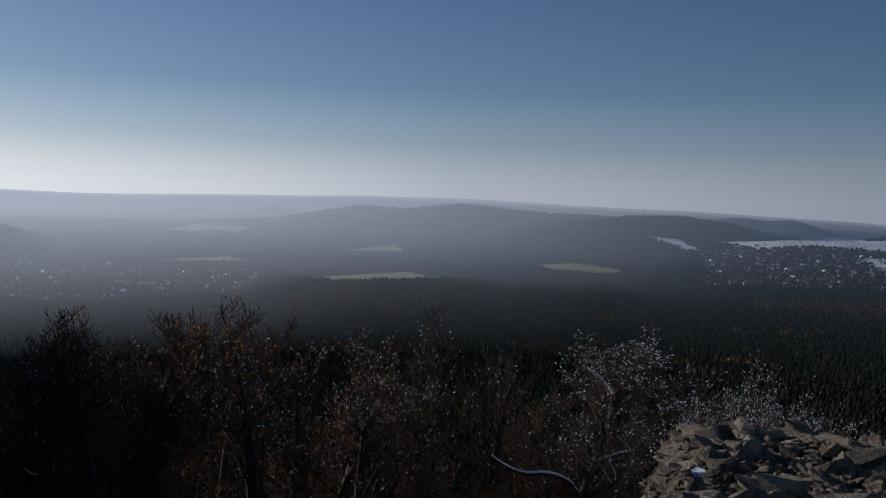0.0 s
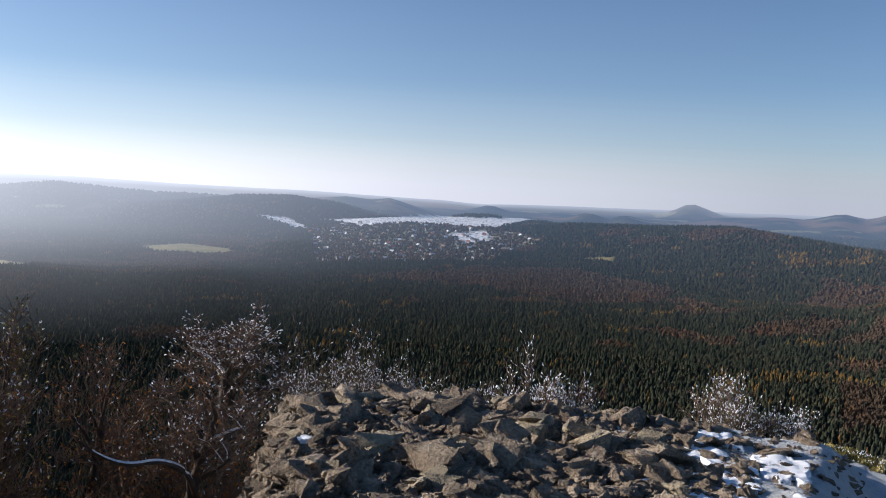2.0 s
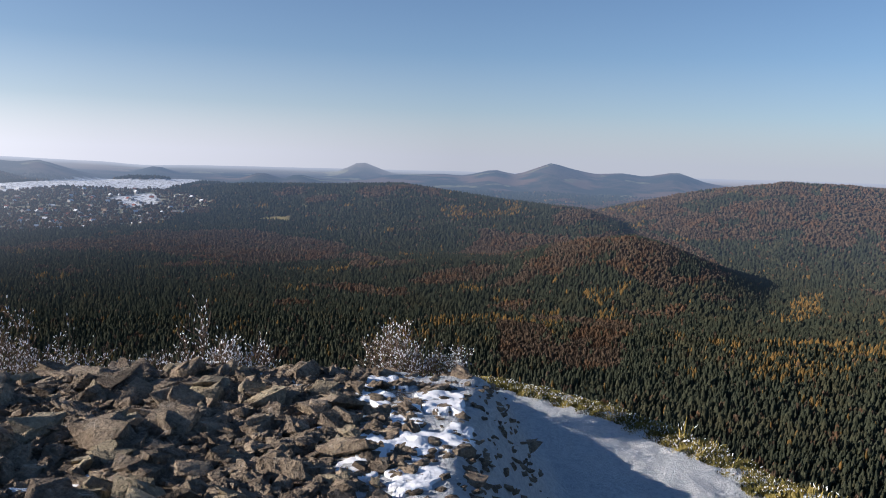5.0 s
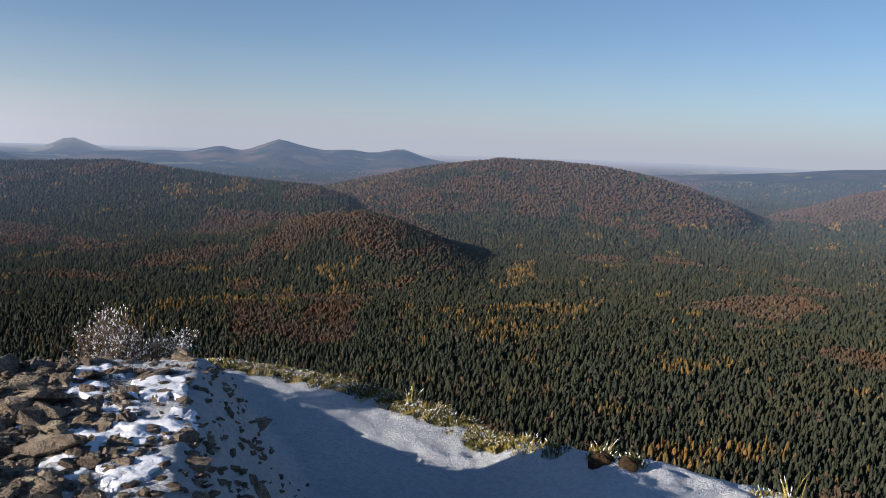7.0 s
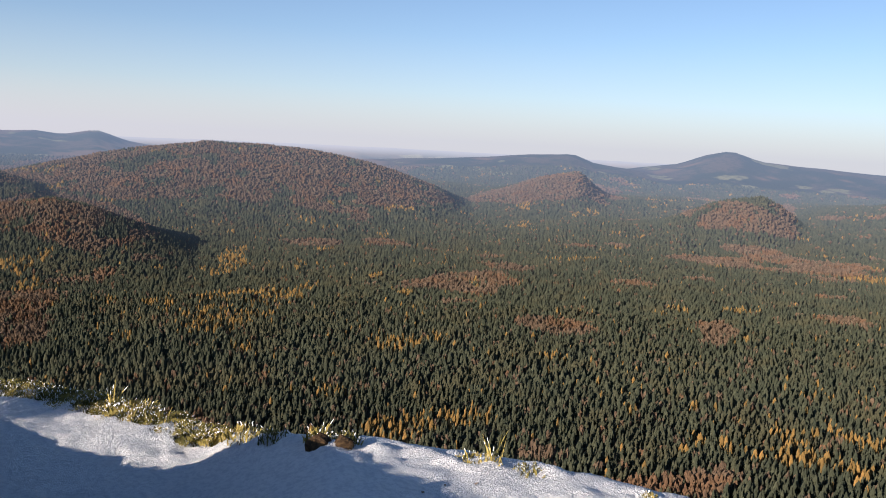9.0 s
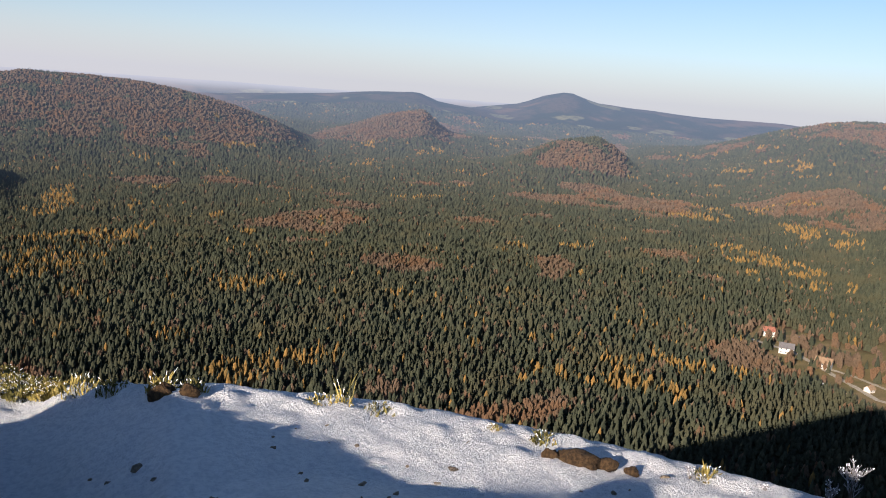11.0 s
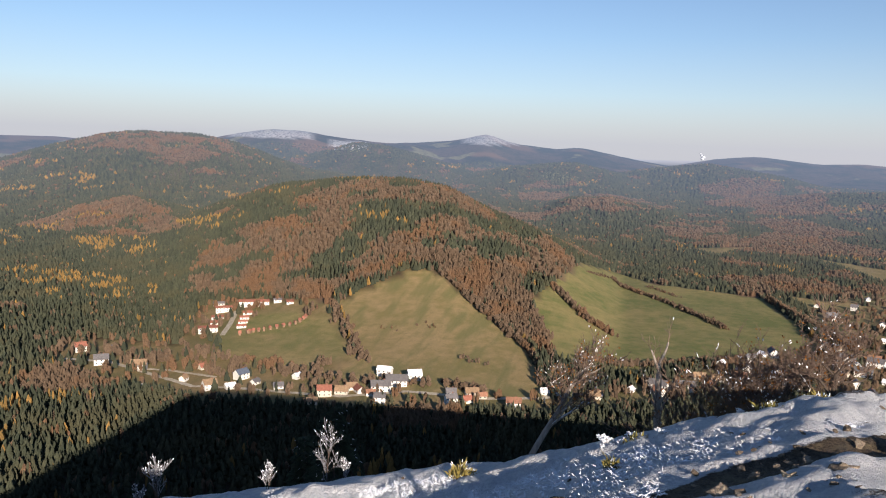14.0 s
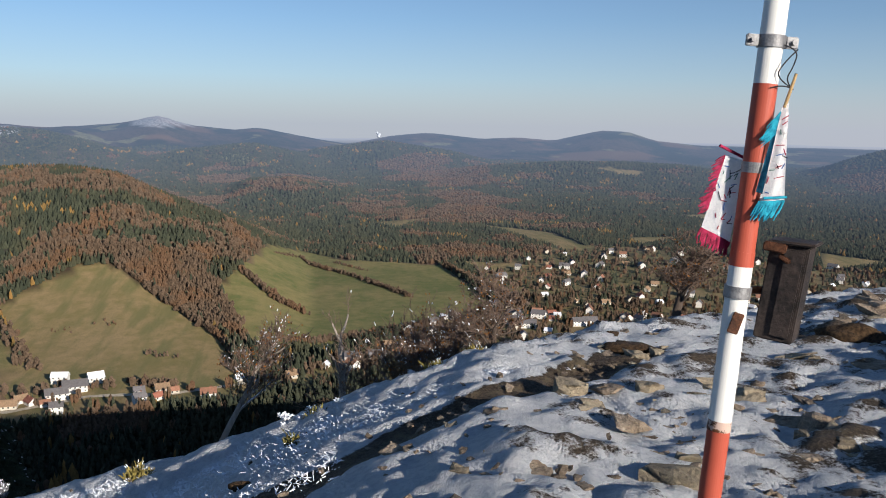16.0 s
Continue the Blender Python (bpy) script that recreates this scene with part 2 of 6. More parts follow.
# low swells in the woods
for swell in ((1800, [(8, -6.5), (12, -6.1), (16, -6.4)]), (2250, [(25, -5.1), (29.5, -4.75), (34, -5.1)]), (3000, [(12, -2.9), (17, -2.65), (22, -2.9)]), (2450, [(42, -4.0), (45.5, -3.5), (49, -3.7)]), (2950, [(29, -3.2), (34, -2.9), (40, -3.1)]),
              (2600, [(115, -4.5), (120, -4.2), (126, -4.4)]), (1300, [(20, -8.9), (26, -8.4), (31, -8.6)]), (1250, [(38, -8.9), (44, -8.3), (49, -8.5)])):
    ridge(swell[0], swell[0], 230, 200, swell[1], 9)
# the far hills, brought in to a horizon of five kilometres
ridge(3400, 3400, 300, 250, [(66.5, -1.4), (67.8, -1.0), (69.7, -0.32), (72, -0.5), (74, -1.0), (76, -1.6)], 9)
ridge(4000, 4000, 500, 300, [(59, -0.8), (61.3, -0.25), (64, 0.27), (66.5, 0.12), (69, -0.2), (71, -0.45), (73.2, -0.5)])
ridge(4300, 4300, 600, 300, [(73.2, -0.43), (76.4, -0.2), (78.7, 0.37), (80.6, -0.22), (83.5, -0.5), (85.1, -0.37), (88.6, -1.0), (91, -1.4)])
ridge(4500, 4500, 400, 150, [(90.2, -1.5), (93.6, -0.74), (96.3, -0.48), (99.9, -0.87), (102.4, -0.7), (104.8, -0.9), (107.8, -0.2), (109.6, -0.22), (111.4, -0.8), (114.3, -1.05), (120, -1.07), (130, -1.1)])
ridge(4000, 4000, 450, 250, [(13.9, -1.5), (17.4, -1.25), (21.2, -1.0), (23.8, -0.68), (27.5, -0.42), (28.8, -0.98), (30.8, -1.2)])
ridge(4300, 4300, 500, 250, [(30.6, -1.3), (34.4, -0.7), (36, -0.05), (37.5, 0.3), (39.4, -0.3), (43, -0.5), (46.1, -0.75), (48, -0.7), (51.4, -0.72), (54, -0.9)])
ridge(4400, 4400, 500, 250, [(-21.4, -1.3), (-19.3, -1.15), (-17.9, -1.25), (-15.8, -0.72), (-14.3, -1.06), (-12.0, -0.12), (-9.1, -0.8), (-7.2, -0.68), (-5.7, -0.88), (-3.7, -0.47), (-1.9, -1.1), (0, -1.4)])
ridge(4700, 4700, 200, 120, [(-29, -1.4), (-26.5, -1.3), (-24.9, -0.47), (-22.8, -1.2), (-21.2, -1.35)])
ridge(3900, 3900, 200, 200, [(-33.2, -2.0), (-31.6, -1.38), (-30, -1.85), (-29.2, -1.43), (-27.7, -1.8)])
ridge(4400, 4400, 200, 200, [(-40.2, -1.85), (-38.2, -1.18), (-36.4, -1.8)])
ridge(4000, 4000, 350, 250, [(-50.6, -1.26), (-48.0, -1.0), (-46.3, -1.2), (-45, -1.0), (-42.8, -1.7), (-41.3, -2.1)])
ridge(3250, 3250, 400, 300, [(-60, -1.9), (-55.2, -1.22), (-51.7, -1.17), (-48.6, -1.5), (-45.5, -2.3)])
ridge(3700, 3700, 500, 300, [(-79, -2.1), (-76.3, -1.6), (-73.2, -1.07), (-70.2, -1.24), (-66.3, -0.74), (-63.3, -1.02), (-60, -1.23), (-57, -1.25), (-54, -1.5)])
ridge(4450, 4450, 250, 200, [(-87, -2.0), (-85.8, -1.9), (-83.3, -1.5), (-81.1, -1.6), (-79.5, -1.15), (-77.4, -1.6)])
ridge(4850, 4850, 250, 90, [(-105, -0.5), (-95.6, -0.65), (-89.9, -0.76), (-80.4, -0.56), (-72.9, -0.4), (-64.4, -0.4), (-59.4, -0.6), (-50.2, -0.75), (-42, -1.0)])
# the last rim of the plain
ridge(4860, 4860, 200, 80, [(-36, -1.1), (-20, -0.95), (-4, -0.85), (5, -0.72), (14, -0.68), (25, -0.72), (34, -0.75), (50, -0.85)])
ridge(4860, 4860, 200, 80, [(84, -1.0), (92, -0.92), (104, -0.9), (128, -0.92)])


def floor_z(d):
    return -190 + 85 * np.clip((d - 1300) / 3550, 0, 1.1) ** 2


def valley(x, y):
    d, az = np.hypot(x, y), np.degrees(np.arctan2(x, y))
    base = floor_z(d) + 3 * vnoise(x, y, 260, 5)
    rise = np.zeros_like(d)
    for caz, cel, near, far, front, back, wood in RIDGES:
        half = 700 / near * 57.3
        sel = (az > caz[0] - half) & (az < caz[-1] + half) & (np.abs(d - (near + far) / 2) < 2.4 * max(front, back) + abs(far - near) / 2)
        if not sel.any():
            continue
        a, r = az[sel], d[sel]
        el = (np.interp(a - 0.3, caz, cel) + 2 * np.interp(a, caz, cel) + np.interp(a + 0.3, caz, cel)) / 4
        dc = np.interp(a, (caz[0], caz[-1]), (near, far))
        amp = np.maximum(EYE + dc * np.tan(np.radians(el)) - wood - floor_z(dc), 0)
        past = np.maximum(np.maximum(caz[0] - a, a - caz[-1]), 0) * dc * 0.01745 / 220
        u = (r - dc) / np.where(r < dc, front, back)
        rise[sel] += (amp * np.exp(-u * u - past * past)) ** 8
    rise = rise ** 0.125
    return base + rise * (1 + 0.03 * vnoise(x, y, 180, 9)) + 0.018 * rise * vnoise(x, y, 60, 12)


def height(x, y):
    """The ground at x, y: summit, its flanks and the country round it."""
    x, y = np.asarray(x, float), np.asarray(y, float)
    d, az = np.hypot(x, y), np.degrees(np.arctan2(x, y))
    de, ze = np.interp(az, RIM[:, 0], RIM[:, 1]), np.interp(az, RIM[:, 0], RIM[:, 2])
    s = np.clip((d - 1.2) / (de - 1.2), 0, 1)
    s = np.minimum(s / np.interp(az, (-16, -8, 8, 20, 70, 84), (1.0, 0.62, 0.66, 0.78, 0.78, 1.0)), 1.0)
    over = np.maximum(d - de, 0)
    top = ze * s ** np.interp(az, (-100.5, -98, -15, -4, 12, 24, 74.6, 104), (0.6, 1.0, 0.8, 0.45, 0.55, 1.2, 1.2, 1.0)) - np.interp(az, FALL[:, 0], FALL[:, 1]) * (np.sqrt(over * over + 0.3) - 0.548)
    # unseen hump added close to the lens, toward the sun, to shade the path
    top = top + np.interp(az, (-150, -130, -53, -13, 6), (0, 0.85, 0.85, 0.6, 0)) * np.exp(-((d - 2.2) / 0.6) ** 2)
    # the heap of stones stands over the path
    arc = d * math.pi / 180
    inner = np.minimum(np.minimum((az + 51.8) * arc * 1.3, 7.5 - d), (-13.5 - az) * arc * 0.8)
    t = np.clip((inner + 0.45) / 0.75, 0, 1)
    top = top + np.maximum(-0.06 - 0.03 * np.maximum(d - 3, 0) - top, 0) * t * t * (3 - 2 * t) * (az < 0)
    low = np.full(d.shape, -400.0)
    out = d > 55
    if out.any():
        low[out] = valley(x[out], y[out])
    k = 14.0
    m = np.maximum(top, low)
    flank = m + k * np.log1p(np.exp(-np.abs(top - low) / k)) * np.clip((d - 60) / 200, 0, 1)
    return flank + 0.006 * np.minimum(d, 60) * vnoise(x, y, 2.2, 3) * np.clip((d - 2) / 4, 0, 1)


def ground_z(az, d):
    x, y = bearing(az, d)
    return float(height(np.array([x]), np.array([y]))[0])


# ------------------------------------------------------------------ what grows where
# outlines as bearing and angle of sight from the summit


def inside(az, el, poly):
    res = np.zeros(az.shape, bool)
    j = len(poly) - 1
    for i in range(len(poly)):
        (xi, yi), (xj, yj) = poly[i], poly[j]
        if yi != yj:
            res ^= ((yi > el) != (yj > el)) & (az < (xj - xi) * (el - yi) / (yj - yi) + xi)
        j = i
    return res


PASTURE = [(68.8, -11.31), (73.5, -9.11), (75.7, -9.10), (79.6, -12.32), (82.2, -14.08), (83.7, -17.51), (67.9, -17.16), (70.0, -14.97)]
GREEN = [(85.4, -8.08), (90.5, -9.18), (97.3, -9.52), (101.1, -12.19), (96.4, -13.61), (89.4, -15.36), (84.2, -14.89), (82.1, -10.73)]
MEADOW = [(60.6, -13.40), (62.2, -12.36), (68.0, -12.15), (69.8, -14.87), (65.3, -15.81), (61.1, -15.07)]
HAMLET = [(49.4, -14.22), (51.7, -13.18), (58.0, -14.02), (60.1, -11.21), (68.5, -11.10), (70.0, -14.97), (67.9, -17.16), (84.2, -17.50), (93.6, -14.89), (93.6, -16.88), (83.2, -18.45), (67.4, -18.52), (60.1, -17.89), (53.8, -16.31)]
TOWN = [(91.5, -15.86), (95.7, -13.61), (101.3, -12.18), (99.8, -9.80), (105.0, -8.16), (108.2, -7.81), (118.6, -8.30), (126.2, -8.70), (126.3, -13.87), (104.1, -15.18)]
FIELDS = [[(92.3, -6.65), (96.6, -6.28), (94.3, -7.04)], [(99.6, -6.66), (105.8, -8.26), (108.1, -8.23), (105.0, -7.12)], [(109.6, -7.27), (114.1, -7.01), (111.1, -7.77)],
          [(98.5, -9.19), (103.9, -9.43), (100.0, -9.90)], [(121.8, -7.53), (126.2, -7.87), (122.2, -8.67)], [(112.3, -5.67), (116.4, -5.41), (116.4, -5.94)],
          [(-78.0, -6.15), (-70.1, -5.51), (-67.0, -6.01), (-74.7, -6.36)], [(-75.1, -4.27), (-70.9, -3.63), (-70.2, -4.25)], [(-88.5, -5.09), (-82.2, -4.69), (-80.1, -5.11)], [(-32.0, -4.53), (-29.7, -4.33), (-29.6, -4.70)]]
SNOWFIELDS = [[(-54.0, -2.44), (-52.1, -2.53), (-50.3, -3.34), (-51.5, -3.25)], [(-49.4, -2.65), (-42.5, -2.14), (-34.7, -2.01), (-37.8, -2.74), (-43.6, -2.62), (-46.7, -2.98)], [(-41.0, -3.32), (-38.3, -2.96), (-37.9, -3.58), (-39.9, -4.03)]]
SLOPE_TOWN = [(-50.4, -3.34), (-47.8, -2.79), (-38.4, -2.65), (-34.2, -3.42), (-38.3, -5.05), (-49.8, -5.64)]
PLAIN_TOWN = [(-98.1, -4.76), (-80.1, -5.73), (-80.1, -7.09), (-98.1, -8.07)]
BEECH = [[(-10.2, -3.39), (-2.9, -1.25), (3.3, -0.58), (9.6, -0.61), (14.9, -1.73), (20.2, -4.17), (11.8, -5.36), (3.4, -4.55), (-2.8, -4.91)],
         [(-14.3, -6.61), (-10.1, -5.27), (-6.3, -4.46), (-2.8, -5.12), (0.4, -7.14), (-3.8, -8.49), (-8.0, -6.90), (-13.2, -7.63)],
         [(-48.8, -6.67), (-40.4, -5.82), (-32.0, -5.37), (-25.7, -6.30), (-26.3, -7.25), (-32.0, -7.77), (-38.3, -6.83)],
         [(-21.5, -8.63), (-16.4, -7.07), (-14.3, -7.45), (-17.4, -8.97)], [(20.2, -4.07), (27.7, -1.99), (30.9, -2.90), (24.5, -4.21)], [(34.5, -4.04), (37.2, -3.05), (41.5, -3.00), (41.8, -5.19)],
         [(50.7, -6.38), (53.8, -5.34), (58.0, -5.66), (59.0, -6.50), (54.8, -7.12)],
         [(58.0, -10.89), (60.1, -7.65), (64.3, -5.04), (70.5, -2.94), (75.8, -3.35), (81.0, -5.20), (85.4, -8.08), (82.1, -10.73), (84.2, -14.89), (82.2, -13.97), (79.6, -12.32), (75.7, -8.78), (73.5, -8.79), (68.5, -11.10)],
         [(87.8, -6.18), (90.4, -5.10), (94.6, -4.74), (95.6, -6.19), (91.4, -6.76)], [(83.6, -4.13), (86.7, -3.26), (91.4, -4.15), (87.2, -4.61)], [(89.4, -9.09), (96.7, -8.37), (101.9, -7.47), (105.6, -8.47), (100.9, -9.26), (97.3, -9.41)],
         [(-83.3, -8.86), (-76.0, -6.78), (-71.8, -5.83), (-69.7, -6.76), (-78.0, -9.81)]]
LARCH = [[(-19.5, -3.57), (-14.3, -2.84), (-13.3, -3.66), (-18.5, -4.39)], [(-9.1, -3.05), (-6.0, -2.68), (-5.0, -3.18), (-8.1, -3.35)], [(-10.0, -9.04), (-6.4, -7.08), (-5.7, -7.79), (-7.9, -9.73)], [(-25.7, -11.73), (-11.1, -10.31), (-10.0, -11.55), (-21.4, -13.22)],
         [(-3.7, -12.67), (3.6, -11.03), (10.9, -10.41), (6.8, -13.24), (-1.6, -14.29)], [(2.5, -9.38), (5.8, -7.94), (6.7, -8.85), (3.6, -9.98)], [(13.1, -15.15), (14.1, -13.66), (19.9, -13.57), (18.3, -14.84)],
         [(44.4, -7.30), (49.6, -6.27), (54.8, -5.03), (54.8, -5.44), (49.6, -6.90), (45.5, -8.04)], [(51.7, -7.01), (56.9, -7.02), (56.9, -8.38), (52.8, -7.74)], [(58.0, -5.97), (63.2, -5.35), (63.2, -6.29), (59.0, -6.92)],
         [(48.6, -9.20), (53.8, -9.84), (53.8, -10.46), (48.6, -9.83)], [(29.8, -17.08), (42.3, -17.74), (49.6, -19.12), (48.6, -20.06), (37.1, -19.13), (30.8, -18.15)], [(13.2, -19.74), (22.5, -17.96), (23.6, -19.01), (15.3, -20.94)], [(59.6, -4.20), (62.2, -3.99), (62.2, -4.62)], [(47.6, -3.86), (50.7, -3.76), (50.7, -4.29)]]
for ga, ge, gw, gh in ((4.6, -8.7, 1.2, 0.7), (9.1, -9.0, 0.5, 0.4), (14.8, -6.6, 0.8, 0.3), (21.5, -9.8, 0.4, 0.4), (15.9, -4.75, 1.0, 0.35), (6.6, -12.4, 1.4, 0.5), (24.5, -4.2, 1.2, 0.3), (28.5, -4.4, 0.9, 0.3), (11, -17.5, 2.5, 0.7), (-16.5, -3.4, 3.0, 0.4), (27, -14.6, 1.2, 0.4)):
    LARCH.append([(ga - gw, ge), (ga, ge + gh), (ga + gw, ge), (ga, ge - gh)])
BEECH += [[(36.2, -11.2), (38.2, -11.0), (39.2, -11.8), (38.2, -12.8), (36.8, -12.6)], [(51.5, -1.4), (54, -0.4), (60, -0.3), (63, -1.2), (58, -2.4)]]
PLAYFIELD = [(62.9, -12.7), (63.6, -12.1), (64.8, -11.85), (66.4, -11.95), (66.7, -12.5), (65.6, -12.95), (64.0, -13.3), (63.0, -13.3)]
CLEARING = [(-15.2, -11.02), (-12.1, -11.48), (-10.5, -12.91), (-14.6, -14.35)]
SPRUCE, BROWN, GOLD, GRASS, HOMES, SNOW, BARE = range(7)


def cover(x, y, z):
    d, az = np.hypot(x, y), np.degrees(np.arctan2(x, y))
    el = np.degrees(np.arctan2(z - EYE, d))
    n = vnoise(x, y, 45, 21)
    az2, el2 = az + 0.5 * n, el + 0.18 * vnoise(x, y, 60, 22)
    kind = np.where(vnoise(x, y, 130, 31) > 0.46, BROWN, SPRUCE)
    kind[(vnoise(x, y, 70, 41, 2) > 0.54) & (vnoise(x, y, 18, 42, 1) > 0.0)] = GOLD
    wide_wood = (vnoise(x, y, 340, 35) > 0.34) & (d > 1500)
    kind[wide_wood] = BROWN
    for p in BEECH:
        kind[inside(az2, el2, p) & (vnoise(x, y, 60, 51) < np.where(az > 52, 0.12, np.where(az < -20, 0.75, 0.3)))] = BROWN
    for p in LARCH:
        kind[inside(az2, el2, p) & (vnoise(x, y, 34, 52) < -0.02)] = GOLD
    far = d > 300
    kind[(vnoise(x, y, 380, 36) > 0.42) & (d > 1900) & ((az < -55) | (az > 88))] = GRASS
    for p in FIELDS + [PASTURE, GREEN, MEADOW, PLAYFIELD]:
        kind[inside(az + 0.1 * n, el, p) & far] = GRASS
    for p in (TOWN, HAMLET, SLOPE_TOWN, PLAIN_TOWN):
        kind[inside(az + 0.2 * n, el, p) & far & (kind != GRASS)] = HOMES
    for p in SNOWFIELDS:
        kind[inside(az + 0.3 * n, el + 0.05 * n, p) & far] = SNOW
    kind[inside(az2, el2, CLEARING) & far] = BROWN
    return kind


# ------------------------------------------------------------------ materials of the land
SX, SY = bearing(SUN_AZ, 1.0)


def painted_haze(n, shader):
    """Painted haze: emission mixed into far surfaces by distance, stronger toward the sun."""
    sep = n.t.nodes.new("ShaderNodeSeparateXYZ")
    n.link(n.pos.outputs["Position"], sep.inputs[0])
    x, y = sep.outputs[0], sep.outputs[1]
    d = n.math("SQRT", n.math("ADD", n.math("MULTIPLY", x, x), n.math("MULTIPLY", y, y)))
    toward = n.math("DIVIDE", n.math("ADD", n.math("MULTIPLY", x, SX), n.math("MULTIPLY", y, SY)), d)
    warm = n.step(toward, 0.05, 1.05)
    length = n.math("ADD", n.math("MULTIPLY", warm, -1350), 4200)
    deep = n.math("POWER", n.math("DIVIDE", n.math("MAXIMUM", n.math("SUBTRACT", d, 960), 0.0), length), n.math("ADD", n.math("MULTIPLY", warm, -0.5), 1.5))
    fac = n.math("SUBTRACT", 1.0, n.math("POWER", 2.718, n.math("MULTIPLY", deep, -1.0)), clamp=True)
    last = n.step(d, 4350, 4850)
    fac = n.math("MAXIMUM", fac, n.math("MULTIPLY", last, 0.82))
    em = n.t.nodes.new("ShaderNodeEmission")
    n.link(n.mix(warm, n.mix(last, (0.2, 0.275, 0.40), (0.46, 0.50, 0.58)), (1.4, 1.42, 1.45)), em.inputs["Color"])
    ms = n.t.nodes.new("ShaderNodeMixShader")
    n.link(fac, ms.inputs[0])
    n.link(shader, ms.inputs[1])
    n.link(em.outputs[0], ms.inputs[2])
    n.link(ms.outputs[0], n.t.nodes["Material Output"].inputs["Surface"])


def land_material(name, far=False):
    n = Nodes(name)
    big, mid, fine = n.noise(0.012, 4), n.noise(0.09, 4), n.noise(0.9, 4)
    soil = n.mix(mid, (0.035, 0.026, 0.016), (0.075, 0.05, 0.032))
    if far:
        soil = n.mix(n.step(n.noise(0.006, 4, 0.6), 0.42, 0.6), (0.028, 0.038, 0.026), (0.088, 0.068, 0.05))
        soil = n.mix(n.step(n.noise(0.0042, 3, 0.5, "world", (1, 1, 0)), 0.60, 0.64), soil, (0.20, 0.19, 0.10))
        soil = n.mix(n.math("MULTIPLY", n.step(n.noise(0.05, 4, 0.7), 0.45, 0.65), 0.5), soil, (0.02, 0.024, 0.016))
    dry = n.mix(n.step(n.math("ADD", n.math("MULTIPLY", mid, 0.5), n.math("MULTIPLY", big, 0.5)), 0.36, 0.64), (0.205, 0.165, 0.062), (0.325, 0.23, 0.11))
    dry = n.mix(n.step(n.noise(0.05, 3, 0.5, "world", (0.25, 1.6, 1)), 0.45, 0.7), dry, (0.175, 0.155, 0.06))
    lush = n.mix(n.step(n.math("ADD", n.math("MULTIPLY", mid, 0.4), n.math("MULTIPLY", big, 0.6)), 0.36, 0.62), (0.125, 0.14, 0.042), (0.25, 0.205, 0.08))
    grass = n.mix(n.attr("green").outputs["Fac"], dry, lush)
    grass = n.mix(n.math("MULTIPLY", n.step(fine, 0.45, 0.75), 0.5), grass, (0.07, 0.075, 0.025))
    c = n.mix(n.attr("grass").outputs["Fac"], soil, grass)
    c = n.mix(n.attr("litter").outputs["Fac"], c, n.mix(fine, (0.13, 0.075, 0.045), (0.20, 0.13, 0.085)))
    snow = n.math("MULTIPLY", n.attr("snow").outputs["Fac"], n.step(n.math("ADD", mid, n.math("MULTIPLY", fine, 0.4)), 0.5, 0.75))
    c = n.mix(snow, c, (0.82, 0.83, 0.86))
    n.bump(n.math("ADD", mid, fine), 0.5, 0.6)
    m = n.done(c, 0.95)
    # far ground: haze painted on as emission
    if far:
        painted_haze(n, n.b.outputs[0])
    return m


def foliage(name, a, b, far=False, tone=0.35, third=None):
    """Crowns, varied from tree to tree and inside each crown."""
    n = Nodes(name)
    rnd = n.pos.outputs["Random Per Island"]
    c = n.mix(rnd, a, b)
    if third:
        c = n.mix(n.step(n.noise(0.02, 2), 0.5, 0.62), c, third)
    c = n.mix(n.math("MULTIPLY", n.step(n.noise(0.7, 4, 0.7), 0.4, 0.7), 0.6), c, n.mix(0.5, c, (0.008, 0.009, 0.006)))
    n.bump(n.noise(1.1, 3, 0.7), 0.6, 0.8)
    m = n.done(c, 1.0)
    n.b.inputs["Specular IOR Level"].default_value = 0.03
    n.b.inputs["Diffuse Roughness"].default_value = 1.0
    thin, both = n.t.nodes.new("ShaderNodeBsdfTranslucent"), n.t.nodes.new("ShaderNodeMixShader")
    both.inputs[0].default_value = tone
    n.link(c, thin.inputs["Color"])
    n.link(n.b.outputs[0], both.inputs[1])
    n.link(thin.outputs[0], both.inputs[2])
    n.link(both.outputs[0], n.t.nodes["Material Output"].inputs["Surface"])
    # far crowns get the same emission in place of haze
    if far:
        painted_haze(n, both.outputs[0])
    return m


M_LAND, M_LAND_FAR = land_material("land"), land_material("far_land", True)
TONES = {SPRUCE: ((0.036, 0.043, 0.030), (0.062, 0.067, 0.043), (0.062, 0.062, 0.038)), BROWN: ((0.112, 0.080, 0.056), (0.172, 0.121, 0.082), (0.168, 0.101, 0.060)),
         GOLD: ((0.15, 0.098, 0.036), (0.26, 0.155, 0.052), None)}
M_TREE = {k: foliage("crown_%d" % k, a, b, tone=0.25 if k == BROWN else 0.02, third=c) for k, (a, b, c) in TONES.items()}
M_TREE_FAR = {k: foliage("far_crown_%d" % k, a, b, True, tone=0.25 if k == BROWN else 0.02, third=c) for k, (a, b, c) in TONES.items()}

# ------------------------------------------------------------------ the ground sheet


def FROSTED(az, el):
    """Tops of the highest far hills, white with frost."""
    return ((np.abs(az - 64.2) < 2.8) & (el > -0.35)) | ((np.abs(az - 78.7) < 1.7) & (el > -0.3)) | ((np.abs(az - 69.3) < 1.3) & (np.abs(el + 0.7) < 0.3))


